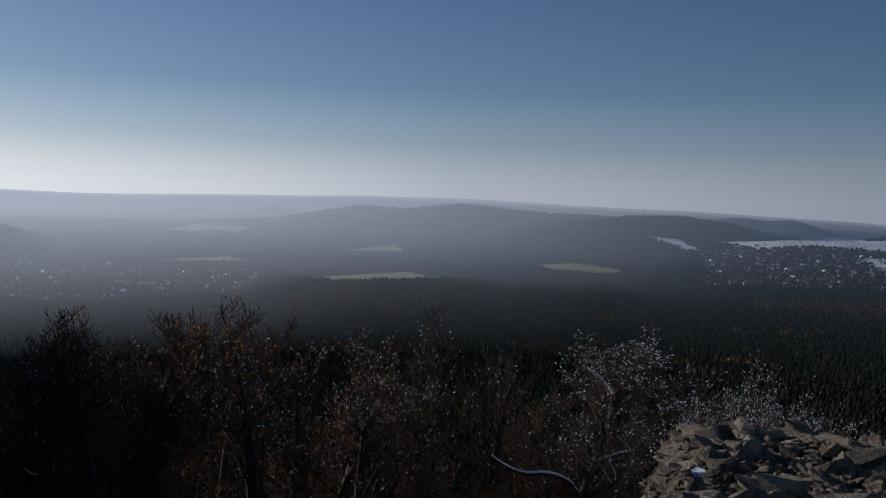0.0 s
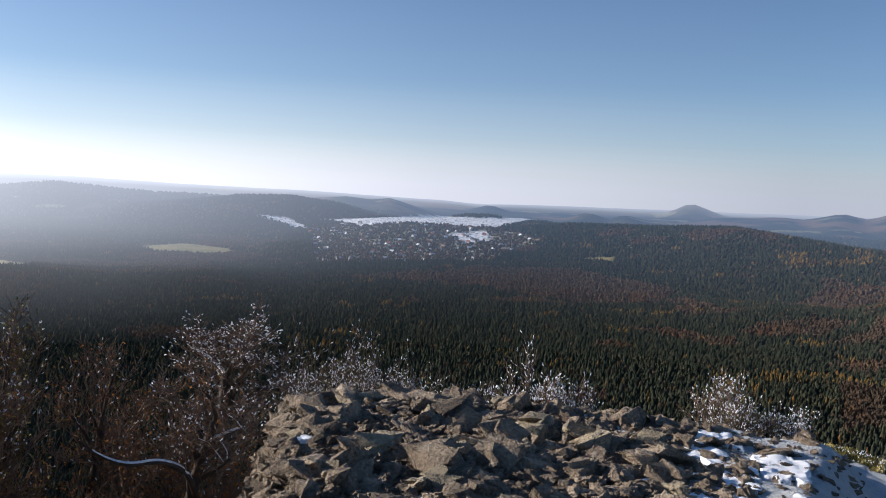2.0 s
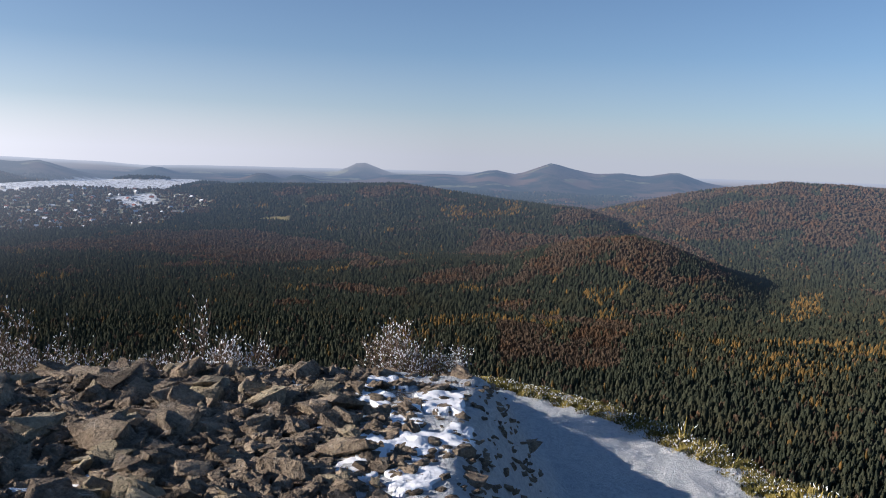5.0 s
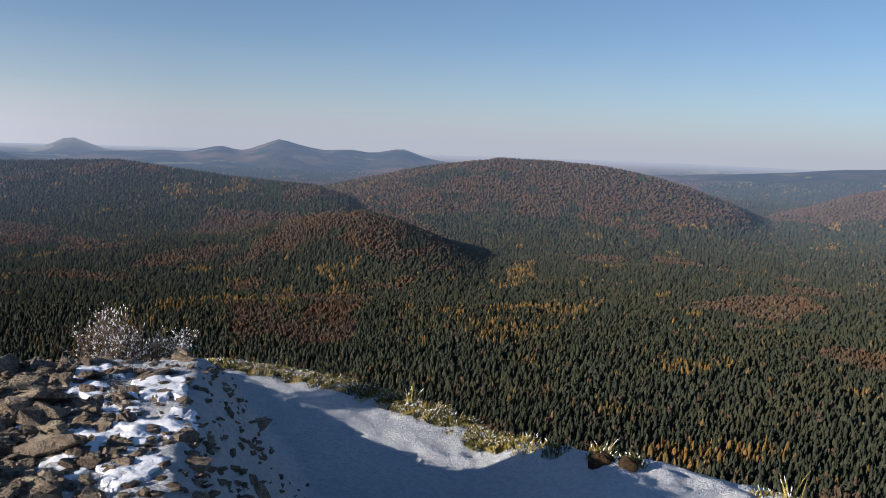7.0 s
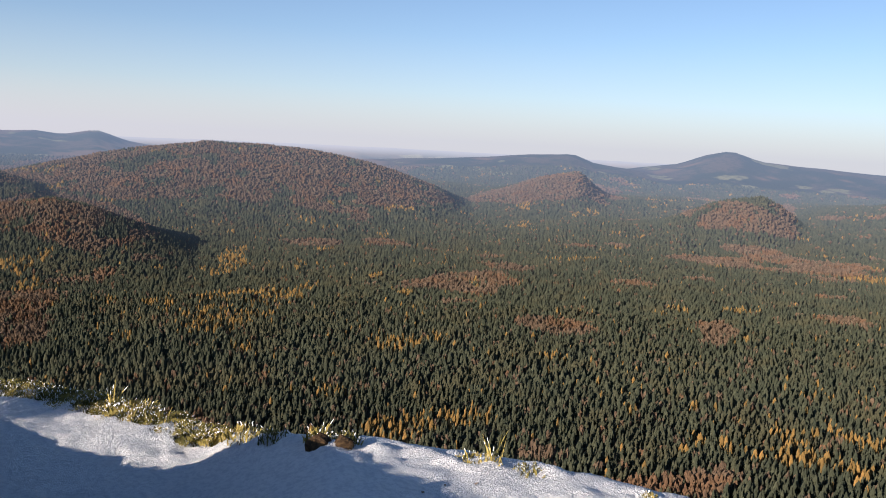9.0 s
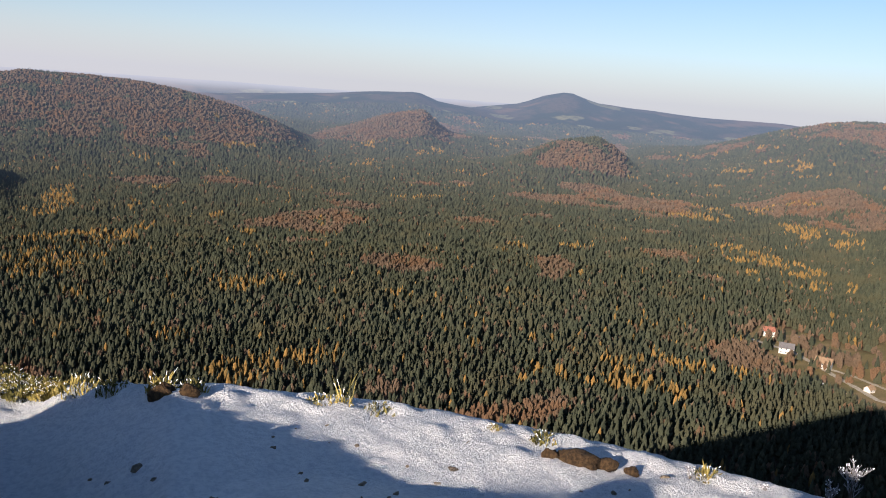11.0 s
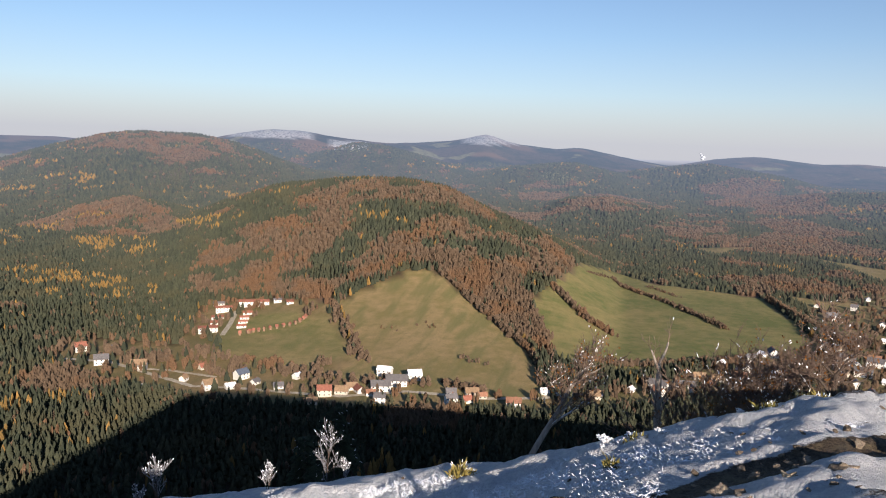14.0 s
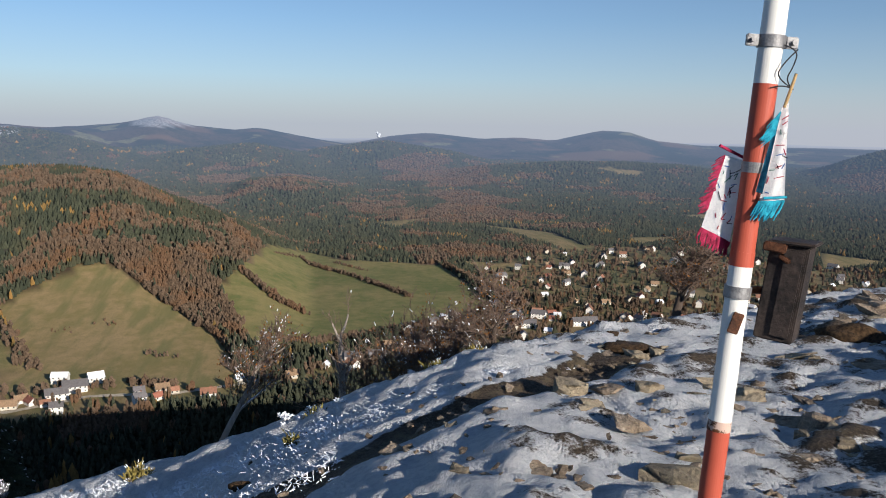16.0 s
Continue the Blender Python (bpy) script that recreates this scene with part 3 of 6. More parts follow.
def polar_sheet(name, radii, az0, az1, step, material):
    az = np.radians(np.arange(az0, az1 + step / 2, step))
    r, a = np.meshgrid(radii, az, indexing="ij")
    x, y = r * np.sin(a), r * np.cos(a)
    z = height(x, y)
    kind = cover(x.ravel(), y.ravel(), z.ravel())
    rows, cols = r.shape
    i = np.arange(rows * cols).reshape(rows, cols)
    quads = np.stack([i[:-1, :-1], i[:-1, 1:], i[1:, 1:], i[1:, :-1]], -1).reshape(-1, 4)[:, ::-1]
    azd, el = np.degrees(a.ravel()), np.degrees(np.arctan2(z.ravel() - EYE, r.ravel()))
    attrs = {"grass": np.isin(kind, (GRASS, HOMES)) * np.where(kind == HOMES, 0.75, 1.0), "green": inside(azd, el, GREEN) * 1.0 + inside(azd, el, PLAYFIELD) * 1.0 + inside(azd, el, MEADOW) * 0.5 + (azd < 0) * 0.7,
             "litter": np.where(kind == BROWN, 0.9, 0.0), "snow": np.where(kind == SNOW, 1.0, np.where((kind == HOMES) & (azd < 0), 0.14, np.where(kind == BARE, 0.1, np.where(FROSTED(azd, el) & (r.ravel() > 2500), 0.55, 0.0))))}
    return soup(name, np.stack([x, y, z], -1).reshape(-1, 3), quads, material, smooth=True, attrs=attrs)


ground = polar_sheet("ground", np.exp(np.linspace(math.log(24), math.log(965), 150)), -180, 180, 0.5, M_LAND)
tagged(ground, "forested hillsides and pastures below the summit", "ground", kind="structure")
# ground from 960 m outward, its haze painted into the material as glow
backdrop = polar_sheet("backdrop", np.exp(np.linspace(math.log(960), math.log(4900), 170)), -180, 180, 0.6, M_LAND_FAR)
tagged(backdrop, "far hills with painted-in haze reaching to the horizon", "backdrop", kind="structure")

# ------------------------------------------------------------------ forests
rng = np.random.default_rng(7)


def lathe(rings, sides, seed, ragged=0.25):
    """A ragged crown of one piece: rings of radius and height under one tip."""
    g = np.random.default_rng(seed)
    v = []
    for k, (r, z) in enumerate(rings):
        for s in range(sides):
            t = 2 * math.pi * (s + 0.5 * (k % 2)) / sides
            q = r * (1 + ragged * g.uniform(-1, 1))
            v.append((q * math.cos(t), q * math.sin(t), z + 0.04 * g.uniform(-1, 1)))
    v.append((0, 0, 1.0))
    f, tip = [], len(v) - 1
    for k in range(len(rings) - 1):
        for s in range(sides):
            a, b = k * sides + s, k * sides + (s + 1) % sides
            f += [(a, b, a + sides), (b, b + sides, a + sides)]
    k = (len(rings) - 1) * sides
    f += [(k + s, k + (s + 1) % sides, tip) for s in range(sides)]
    return np.array(v), np.array(f)


NEAR_SPRUCE = [lathe([(0.27, 0.10), (0.17, 0.36), (0.235, 0.31), (0.12, 0.60), (0.17, 0.55), (0.07, 0.82)], 5, s, 0.42) for s in range(8)]
MID_SPRUCE = [lathe([(0.28, 0.10), (0.25, 0.42), (0.13, 0.74)], 5, s, 0.40) for s in range(7)]
FAR_SPRUCE = [lathe([(0.42, 0.0)], 5, s, 0.42) for s in range(7)]
NEAR_LARCH = [lathe([(0.14, 0.1), (0.21, 0.3), (0.15, 0.6), (0.08, 0.82)], 5, s, 0.42) for s in range(10, 15)]
NEAR_DOME, FAR_DOME = [lathe([(0.10, 0.02), (0.33, 0.42), (0.22, 0.80)], 5, s, 0.62) for s in range(20, 28)], [lathe([(0.26, 0.1), (0.34, 0.66)], 4, s, 0.45) for s in range(30, 37)]


def stand(name, pts, tall, wide, models, material, label, smooth=False):
    """Many trees in one mesh."""
    if not len(pts):
        return None
    pick = rng.integers(0, len(models), len(pts))
    vs, fs, base = [], [], 0
    for k, (v, f) in enumerate(models):
        sel = pick == k
        n = int(sel.sum())
        t = rng.uniform(0, 2 * math.pi, n)
        c, s = np.cos(t)[:, None], np.sin(t)[:, None]
        w, h = wide[sel][:, None], tall[sel][:, None]
        x = (v[None, :, 0] * c - v[None, :, 1] * s) * w + pts[sel, 0:1]
        y = (v[None, :, 0] * s + v[None, :, 1] * c) * w + pts[sel, 1:2]
        z = v[None, :, 2] * h + pts[sel, 2:3] - 0.3
        vs.append(np.stack([x, y, z], -1).reshape(-1, 3))
        fs.append((f[None] + (np.arange(n) * len(v))[:, None, None] + base).reshape(-1, 3))
        base += n * len(v)
    return tagged(soup(name, np.concatenate(vs), np.concatenate(fs), material, smooth=smooth), label, "forest", kind="stuff")


def scatter(d0, d1, gap):
    """Scattered places on rings, gap(d) metres apart, without those that a nearer ridge hides."""
    out, d = [], d0
    while d < d1:
        g = gap(d)
        az = np.arange(-99, 128, math.degrees(g / d))
        az = az + rng.uniform(-0.45, 0.45, len(az)) * math.degrees(g / d)
        dd = d + rng.uniform(-0.5, 0.5, len(az)) * g
        out.append(np.stack([az, dd], -1))
        d += g
    p = np.concatenate(out)
    x, y = p[:, 1] * np.sin(np.radians(p[:, 0])), p[:, 1] * np.cos(np.radians(p[:, 0]))
    return np.stack([x, y, height(x, y)], -1)


HZ_AZ = np.radians(np.arange(-100, 129.1, 0.5))
HZ_D = np.exp(np.linspace(math.log(9), math.log(4900), 260))
_r, _a = np.meshgrid(HZ_D, HZ_AZ, indexing="ij")
HZ_EL = np.maximum.accumulate(np.arctan2(height(_r * np.sin(_a), _r * np.cos(_a)) - EYE, _r), axis=0)


def in_sight(p, tall):
    d, az = np.hypot(p[:, 0], p[:, 1]), np.arctan2(p[:, 0], p[:, 1])
    i = np.clip(np.searchsorted(HZ_D, d * 0.97) - 1, 0, len(HZ_D) - 1)
    j = np.clip(np.round((az - HZ_AZ[0]) / (HZ_AZ[1] - HZ_AZ[0])).astype(int), 0, len(HZ_AZ) - 1)
    return np.arctan2(p[:, 2] + tall - EYE, d) > HZ_EL[i, j] - 0.004


def plant(d0, d1, gap, spruce, larch, broad, mats, grow=1.0, zone=""):
    p = scatter(d0, d1, gap)
    tall = (9.0 + 2.2 * vnoise(p[:, 0], p[:, 1], 90, 61) + rng.uniform(-2.4, 2.4, len(p))) * grow
    keep = in_sight(p, tall)
    p, tall = p[keep], tall[keep]
    kind = cover(p[:, 0], p[:, 1], p[:, 2])
    kind[(kind == SPRUCE) & (rng.random(len(p)) < (0.03 if d0 < 960 else 0.01))] = GOLD
    kind[(kind == SPRUCE) & (rng.random(len(p)) < (0.05 if d0 < 960 else 0.03))] = BROWN
    odd = rng.random(len(p))
    kind[(kind == BROWN) & (odd < 0.06)] = SPRUCE
    west = p[:, 0] < 0
    east = np.degrees(np.arctan2(p[:, 0], p[:, 1])) > 86
    kind[(kind == HOMES) & (odd < np.where(west, 0.45, np.where(east, 0.13, 0.07)))] = BROWN
    kind[(kind == HOMES) & (odd < np.where(west, 0.55, np.where(east, 0.17, 0.105)))] = SPRUCE
    kind[(kind == GOLD) & (odd < 0.42)] = SPRUCE
    for k, name, models, w, close, label in ((SPRUCE, "spruce_forest", spruce, 0.8, 1.12, "dense dark green spruce forest"), (GOLD, "larch_stand", larch, 0.85, 1.2, "golden autumn larches among spruces"),
                                      (BROWN, "beech_wood", broad, 0.26, 0.95 if d0 < 960 else 1.25, "leafless brown beech wood in late autumn")):
        sel = kind == k
        t = tall[sel] if k != BROWN else 0.9 * tall[sel]
        space = gap(np.hypot(p[sel, 0], p[sel, 1]))
        at = p[sel]
        if k == BROWN:
            many = 3 if d0 < 960 else 2
            at, t, space = np.repeat(at, many, 0), np.repeat(t, many) * rng.uniform(0.75, 1.05, many * len(at)), np.repeat(space, many) * (1.0 if d0 < 960 else 0.75)
            at = at + np.column_stack([rng.normal(0, 0.33, (len(at), 2)) * space[:, None], np.zeros(len(at))])
        wide = np.maximum(t * w, space * close) * rng.uniform(0.7, 1.3, len(t))
        stand(zone + name, at, t, wide, models, mats[k], label, d0 >= 960 or k != BROWN)
    return len(p)


plant(330, 620, lambda d: 4.3 + 0 * d, NEAR_SPRUCE, NEAR_LARCH, NEAR_DOME, M_TREE)
plant(620, 960, lambda d: 4.7 + 0 * d, MID_SPRUCE, NEAR_LARCH, NEAR_DOME, M_TREE)
plant(960, 1450, lambda d: 5.2 + 0 * d, FAR_SPRUCE, FAR_SPRUCE, FAR_DOME, M_TREE_FAR, 0.85, "far_")
plant(1450, 3700, lambda d: 0.0040 * d, FAR_SPRUCE, FAR_SPRUCE, FAR_DOME, M_TREE_FAR, 0.85, "distant_")


def hedge(points, gap, tall):
    """A line of bare bushes along a field's edge, given as bearings and sight angles."""
    spots = []
    for (a0, e0), (a1, e1) in zip(points, points[1:]):
        d0, d1 = sight_distance(a0, e0), sight_distance(a1, e1)
        (x0, y0), (x1, y1) = bearing(a0, d0), bearing(a1, d1)
        n = max(2, int(math.hypot(x1 - x0, y1 - y0) / gap))
        t = np.linspace(0, 1, n)
        spots.append(np.stack([x0 + (x1 - x0) * t, y0 + (y1 - y0) * t], -1))
    p = np.concatenate(spots)
    p = np.concatenate([p, p, p])
    p = p + rng.normal(0, gap * 0.8, p.shape)
    p = np.column_stack([p, height(p[:, 0], p[:, 1])])
    t = tall * rng.uniform(0.6, 1.25, len(p))
    stand("hedge", p, t, t * 0.9, NEAR_DOME, M_TREE[BROWN], "bare brown hedge of bushes between pastures")


def sight_distance(az, el):
    """Distance at which the sight line of that angle meets the land."""
    d = np.exp(np.linspace(math.log(450), math.log(4000), 900))
    x, y = d * math.sin(radians(az)), d * math.cos(radians(az))
    k = np.nonzero(np.degrees(np.arctan2(height(x, y) - EYE, d)) >= el)[0]
    return float(d[k[0]]) if len(k) else 4000.0


for line, gap, tall in (([(68.5, -11.52), (69.5, -13.40), (70.6, -15.28)], 3.0, 6), ([(76.0, -9.20), (78.4, -11.28), (81.7, -13.77), (83.7, -15.94)], 2.6, 7), ([(77.5, -9.40), (80.5, -11.68), (83.1, -13.34)], 3.5, 6), ([(83.6, -9.78), (86.3, -12.05), (87.9, -12.87)], 2.6, 7),
                        ([(87.7, -9.11), (91.5, -10.42), (95.2, -11.74)], 2.6, 5), ([(86.0, -8.71), (87.5, -9.00)], 3.0, 3), ([(90.0, -9.39), (91.9, -9.90)], 3.0, 3), ([(97.5, -9.62), (100.9, -11.25), (103.0, -12.27)], 2.5, 8), ([(85.8, -14.56), (91.5, -14.50), (96.7, -13.60)], 3.0, 7),
                        ([(68.0, -16.75), (72.7, -16.74), (79.0, -17.13)], 6.0, 7), ([(59.0, -14.65), (64.3, -15.81), (68.5, -16.54)], 6.0, 8), ([(51.7, -13.91), (56.9, -15.07), (60.1, -15.91)], 7.0, 8), ([(72.1, -12.98), (72.9, -13.08)], 4.0, 2.5), ([(74.6, -12.87), (75.2, -12.97)], 4.0, 3.0), ([(77.5, -14.94), (79.0, -15.25)], 5.0, 4)):
    hedge(line, gap, tall)


# ------------------------------------------------------------------ the summit
PATH_TRACK = [(81.1, 5.2), (87.4, 5.6), (93.6, 6.0), (101.0, 6.5), (106.2, 7.4), (109.3, 8.2)]


def from_track(x, y):
    """Distance to the trodden line of earth."""
    pts = [bearing(a, d) for a, d in PATH_TRACK]
    best = np.full(x.shape, 99.0)
    for (ax, ay), (bx, by) in zip(pts, pts[1:]):
        ux, uy = bx - ax, by - ay
        t = np.clip(((x - ax) * ux + (y - ay) * uy) / (ux * ux + uy * uy), 0, 1)
        best = np.minimum(best, np.hypot(x - ax - t * ux, y - ay - t * uy))
    return best


def summit_sheet():
    az = np.radians(np.concatenate([np.arange(-180, -100, 2.0), np.arange(-100, 132, 0.4), np.arange(132, 180.1, 2.0)]))
    radii = np.concatenate([np.linspace(0.05, 2, 14)[:-1], np.linspace(2, 15, 190)[:-1], np.linspace(15, 24.2, 50)])
    r, a = np.meshgrid(radii, az, indexing="ij")
    x, y = r * np.sin(a), r * np.cos(a)
    z = height(x, y)
    azd = np.degrees(a)
    snow = np.interp(azd, (-180, -63, -53, -27.7, -18.2, -12, 93.6, 104, 128, 180), (0.6, 0.15, 0.25, 0.34, 0.70, 0.88, 0.84, 0.69, 0.60, 0.6))
    snow = np.where((azd > -54) & (azd < -13) & (r > 7.8), 0.95, snow)
    track = from_track(x, y) + 0.1 * vnoise(x, y, 0.5, 81)
    snow = snow * np.clip((track - 0.15) / 0.10, 0, 1)
    snow = np.where(r > 17, snow * 0.6, snow)
    rough = np.interp(azd, (-63, -17, -11, 3.8, 12, 60, 72.6), (1, 1, 0.95, 0.8, 0.55, 0.7, 1.0))
    lump = rough * (0.03 * vnoise(x, y, 0.3, 71, 4) + 0.045 * vnoise(x, y, 0.13, 72, 2))
    rim = np.exp(-((r - np.interp(azd, RIM[:, 0], RIM[:, 1])) / 0.45) ** 2) * np.clip((azd + 12) / 10, 0, 1)
    shard = np.abs(vnoise(x, y, 0.5, 75)) * np.clip((azd - 89.5) / 12, 0, 1) * np.clip((r - 2.5) / 2, 0, 1)
    z = z + lump * np.clip(snow, 0.2, 1) + 0.03 * np.clip(snow - 0.5, 0, 1) * vnoise(x, y, 0.9, 73) - 0.06 * np.exp(-(track / 0.2) ** 2)
    z = z + rim * 0.10 * np.maximum(vnoise(x, y, 0.28, 74), -0.2) + 0.13 * shard
    snow = snow - 0.25 * np.clip(shard * 2.5 - 0.5, 0, 1)
    rows, cols = r.shape
    i = np.arange(rows * cols).reshape(rows, cols)
    quads = np.stack([i[:-1, :-1], i[1:, :-1], i[1:, 1:], i[:-1, 1:]], -1).reshape(-1, 4)
    return soup("summit_ground", np.stack([x, y, z], -1).reshape(-1, 3), quads, M_SUMMIT, smooth=True, attrs={"snow": snow.ravel(), "rough": rough.ravel(), "litter": np.clip((-53 - azd) / 4, 0, 1).ravel()})


def summit_material():
    n = Nodes("snow_on_stony_ground")
    big, mid, fine = n.noise(0.9, 4), n.noise(5, 5, 0.65), n.noise(40, 4, 0.7)
    mess = n.math("ADD", n.math("ADD", n.math("MULTIPLY", big, 0.45), n.math("MULTIPLY", mid, 0.4)), n.math("MULTIPLY", fine, 0.15))
    fac = n.step(n.math("ADD", n.attr("snow").outputs["Fac"], n.math("MULTIPLY", n.math("SUBTRACT", mess, 0.5), 1.9)), 0.42, 0.58)
    earth = n.mix(n.step(fine, 0.35, 0.65), (0.05, 0.035, 0.022), (0.15, 0.11, 0.07))
    earth = n.mix(n.step(mid, 0.5, 0.65), earth, (0.17, 0.13, 0.075))
    earth = n.mix(n.attr("litter").outputs["Fac"], earth, n.mix(n.step(fine, 0.4, 0.6), (0.10, 0.055, 0.028), (0.30, 0.17, 0.085)))
    white = n.mix(n.step(n.noise(17, 4, 0.7), 0.35, 0.6), (0.70, 0.72, 0.75), (0.86, 0.87, 0.88))
    relief = n.math("ADD", n.math("ADD", n.math("MULTIPLY", mid, 1.5), n.math("MULTIPLY", fine, 1.0)), n.math("ADD", n.math("MULTIPLY", fac, 0.5), n.math("ADD", n.noise(19, 8, 0.8), n.math("MULTIPLY", n.noise(75, 5, 0.8), 0.4))))
    n.bump(n.math("MULTIPLY", relief, n.attr("rough").outputs["Fac"]), 1.0, 0.075)
    return n.done(n.mix(fac, earth, white), 0.75)


M_SUMMIT = summit_material()
tagged(summit_sheet(), "snow-covered summit ground with stones and earth showing", "ground", kind="structure")
# ------------------------------------------------------------------ more materials


def stone_material(name, a, b, lichen):
    n = Nodes(name)
    rnd = n.t.nodes.new("ShaderNodeObjectInfo").outputs["Random"]
    isl = n.pos.outputs["Random Per Island"]
    big, fine = n.noise(4, 4, 0.65), n.noise(38, 5, 0.7)
    c = n.mix(n.step(n.math("ADD", n.math("MULTIPLY", big, 0.55), n.math("MULTIPLY", fine, 0.45)), 0.36, 0.64), a, b)
    c = n.mix(n.math("MULTIPLY", n.step(n.noise(11, 5, 0.7), 0.55, 0.68), 0.7), c, lichen)
    c = n.mix(n.math("MULTIPLY", n.step(n.noise(150, 2, 0.6), 0.55, 0.7), 0.35), c, (0.03, 0.028, 0.025))
    hv = n.add("ShaderNodeHueSaturation")
    n.link(n.math("ADD", n.math("MULTIPLY", n.math("ADD", rnd, isl), 0.38), 0.62), hv.inputs["Value"])
    n.link(c, hv.inputs["Color"])
    n.bump(n.math("ADD", n.math("ADD", n.math("MULTIPLY", big, 1.6), n.noise(12, 4, 0.7)), n.math("MULTIPLY", fine, 0.7)), 1.0, 0.065)
    return n.done(hv.outputs[0], 0.88)


def bark_material(name, a, b):
    n = Nodes(name)
    streak = n.noise(14, 4, 0.7, "world", (1, 1, 0.25))
    c = n.mix(n.step(n.noise(3.0, 3), 0.4, 0.6), n.mix(streak, a, b), n.mix(streak, b, a))
    n.bump(streak, 0.8, 0.01)
    return n.done(c, 0.9)


def plain(name, col, rough=0.8, metal=0.0, scale=6.0, dark=0.75, bump=0.2, dist=0.01):
    return speckled(name, tuple(dark * v for v in col), col, scale, rough, bump, dist, metal=metal)


M_ROCK = stone_material("weathered_stone", (0.13, 0.098, 0.07), (0.42, 0.33, 0.235), (0.46, 0.40, 0.32))
M_ROCK_PALE = stone_material("pale_stone", (0.22, 0.18, 0.125), (0.42, 0.35, 0.24), (0.36, 0.31, 0.23))
M_BARK = bark_material("dark_bark", (0.035, 0.026, 0.02), (0.10, 0.075, 0.058))
M_BIRCH = bark_material("pale_bark", (0.13, 0.10, 0.08), (0.46, 0.40, 0.33))
M_TWIG = bark_material("twig_bark", (0.085, 0.06, 0.045), (0.24, 0.165, 0.12))
M_RIME = plain("hoar_frost", (0.86, 0.88, 0.92), 0.7, scale=20, dark=0.93)
# rimed twigs with the shade below the rim put into their colour
M_RIMED_SHADE = bark_material("shaded_rimed_twigs", (0.10, 0.09, 0.085), (0.36, 0.37, 0.40))
M_SNOW = plain("snow", (0.88, 0.89, 0.91), 0.7, scale=9, dark=0.95, bump=0.5, dist=0.02)
M_LEAF = foliage("dry_leaves", (0.18, 0.07, 0.022), (0.42, 0.19, 0.055), tone=0.5)
M_LEAF_GREEN = speckled("yellow_green_leaves", (0.10, 0.11, 0.02), (0.28, 0.22, 0.05), 4, 0.8, 0, vary=0.8, island=True)
M_STRAW = speckled("straw_grass", (0.16, 0.13, 0.03), (0.36, 0.28, 0.09), 5, 0.85, 0, vary=0.8, island=True)
M_HEATH = speckled("heath_green", (0.07, 0.065, 0.018), (0.20, 0.165, 0.045), 5, 0.9, 0, vary=0.8, island=True)
M_NEEDLE = speckled("spruce_needles", (0.02, 0.03, 0.016), (0.05, 0.06, 0.03), 5, 0.8, 0, vary=0.6, island=True)
M_TURF = speckled("brown_turf", (0.025, 0.015, 0.008), (0.10, 0.06, 0.028), 30, 0.95, 0.8, 0.03)

# ------------------------------------------------------------------ stones


def stone_mesh(name, seed, flat, mat):
    """An angular block, broken along flat planes."""
    g = random.Random(seed)
    whole = bmesh.new()
    for layer in range(2):
        bm = bmesh.new()
        for _ in range(16 if layer == 0 else 11):
            v = Vector((g.uniform(-1, 1), g.uniform(-1, 1), g.uniform(-1, 1)))
            m = max(abs(v.x), abs(v.y), abs(v.z))
            v = v / m * g.uniform(0.72, 1.0)
            k = 1.0 if layer == 0 else 0.62
            bm.verts.new((v.x * 0.5 * k + layer * g.uniform(-0.12, 0.12), v.y * 0.38 * k + layer * g.uniform(-0.1, 0.1), v.z * 0.5 * flat * (1.0 if layer == 0 else 0.55) + layer * 0.32 * flat))
        hull = bmesh.ops.convex_hull(bm, input=bm.verts)
        bmesh.ops.delete(bm, geom=[e for e in hull["geom_interior"] if isinstance(e, bmesh.types.BMVert)], context="VERTS")
        side = bpy.data.meshes.new("layer")
        bm.to_mesh(side)
        bm.free()
        whole.from_mesh(side)
        bpy.data.meshes.remove(side)
    bm = whole
    bmesh.ops.triangulate(bm, faces=bm.faces)
    me = bpy.data.meshes.new(name)
    bm.to_mesh(me)
    bm.free()
    me.materials.append(mat)
    return me


STONES = [stone_mesh("stone", 100 + k, (0.24, 0.34, 0.46, 0.62)[k % 4], M_ROCK) for k in range(16)]
PALE = [stone_mesh("pale_stone", 140 + k, (0.4, 0.6)[k % 2], M_ROCK_PALE) for k in range(5)]
ragged = random.Random(5)


def turned(az, d, size, lift=0.3, tip=22, turn=None, seat=None):
    x, y = bearing(az, d)
    z = (float(height(np.array([x]), np.array([y]))[0]) if seat is None else seat) + lift * size * 0.35
    e = Euler((radians(ragged.uniform(-tip, tip)), radians(ragged.uniform(-tip, tip)), radians(ragged.uniform(0, 360) if turn is None else turn)))
    s = size * ragged.uniform(0.85, 1.15)
    return Matrix.LocRotScale((x, y, z), e, (s, s * ragged.uniform(0.8, 1.15), s * ragged.uniform(0.8, 1.1)))


def piece(name, mesh, m, parent):
    ob = new(name, mesh)
    ob.parent = parent
    ob.matrix_basis = m
    return ob


def in_heap(az, d):
    return min((az + 51.3) * d * 0.0175 * 1.3, 7.75 - d, (-13.8 - az) * d * 0.0175 * 0.9)


def rubble(count, size, draw, meshes):
    """Small stones, joined."""
    vs, fs, base = [], [], 0
    for _ in range(count):
        az, d = draw()
        me = ragged.choice(meshes)
        m = np.array(turned(az, d, ragged.uniform(*size), 0.1, 30))
        v = np.array([tuple(p.co) for p in me.vertices])
        vs.append(v @ m[:3, :3].T + m[:3, 3])
        fs.append(np.array([tuple(p.vertices) for p in me.polygons]) + base)
        base += len(v)
    return np.concatenate(vs), np.concatenate(fs)


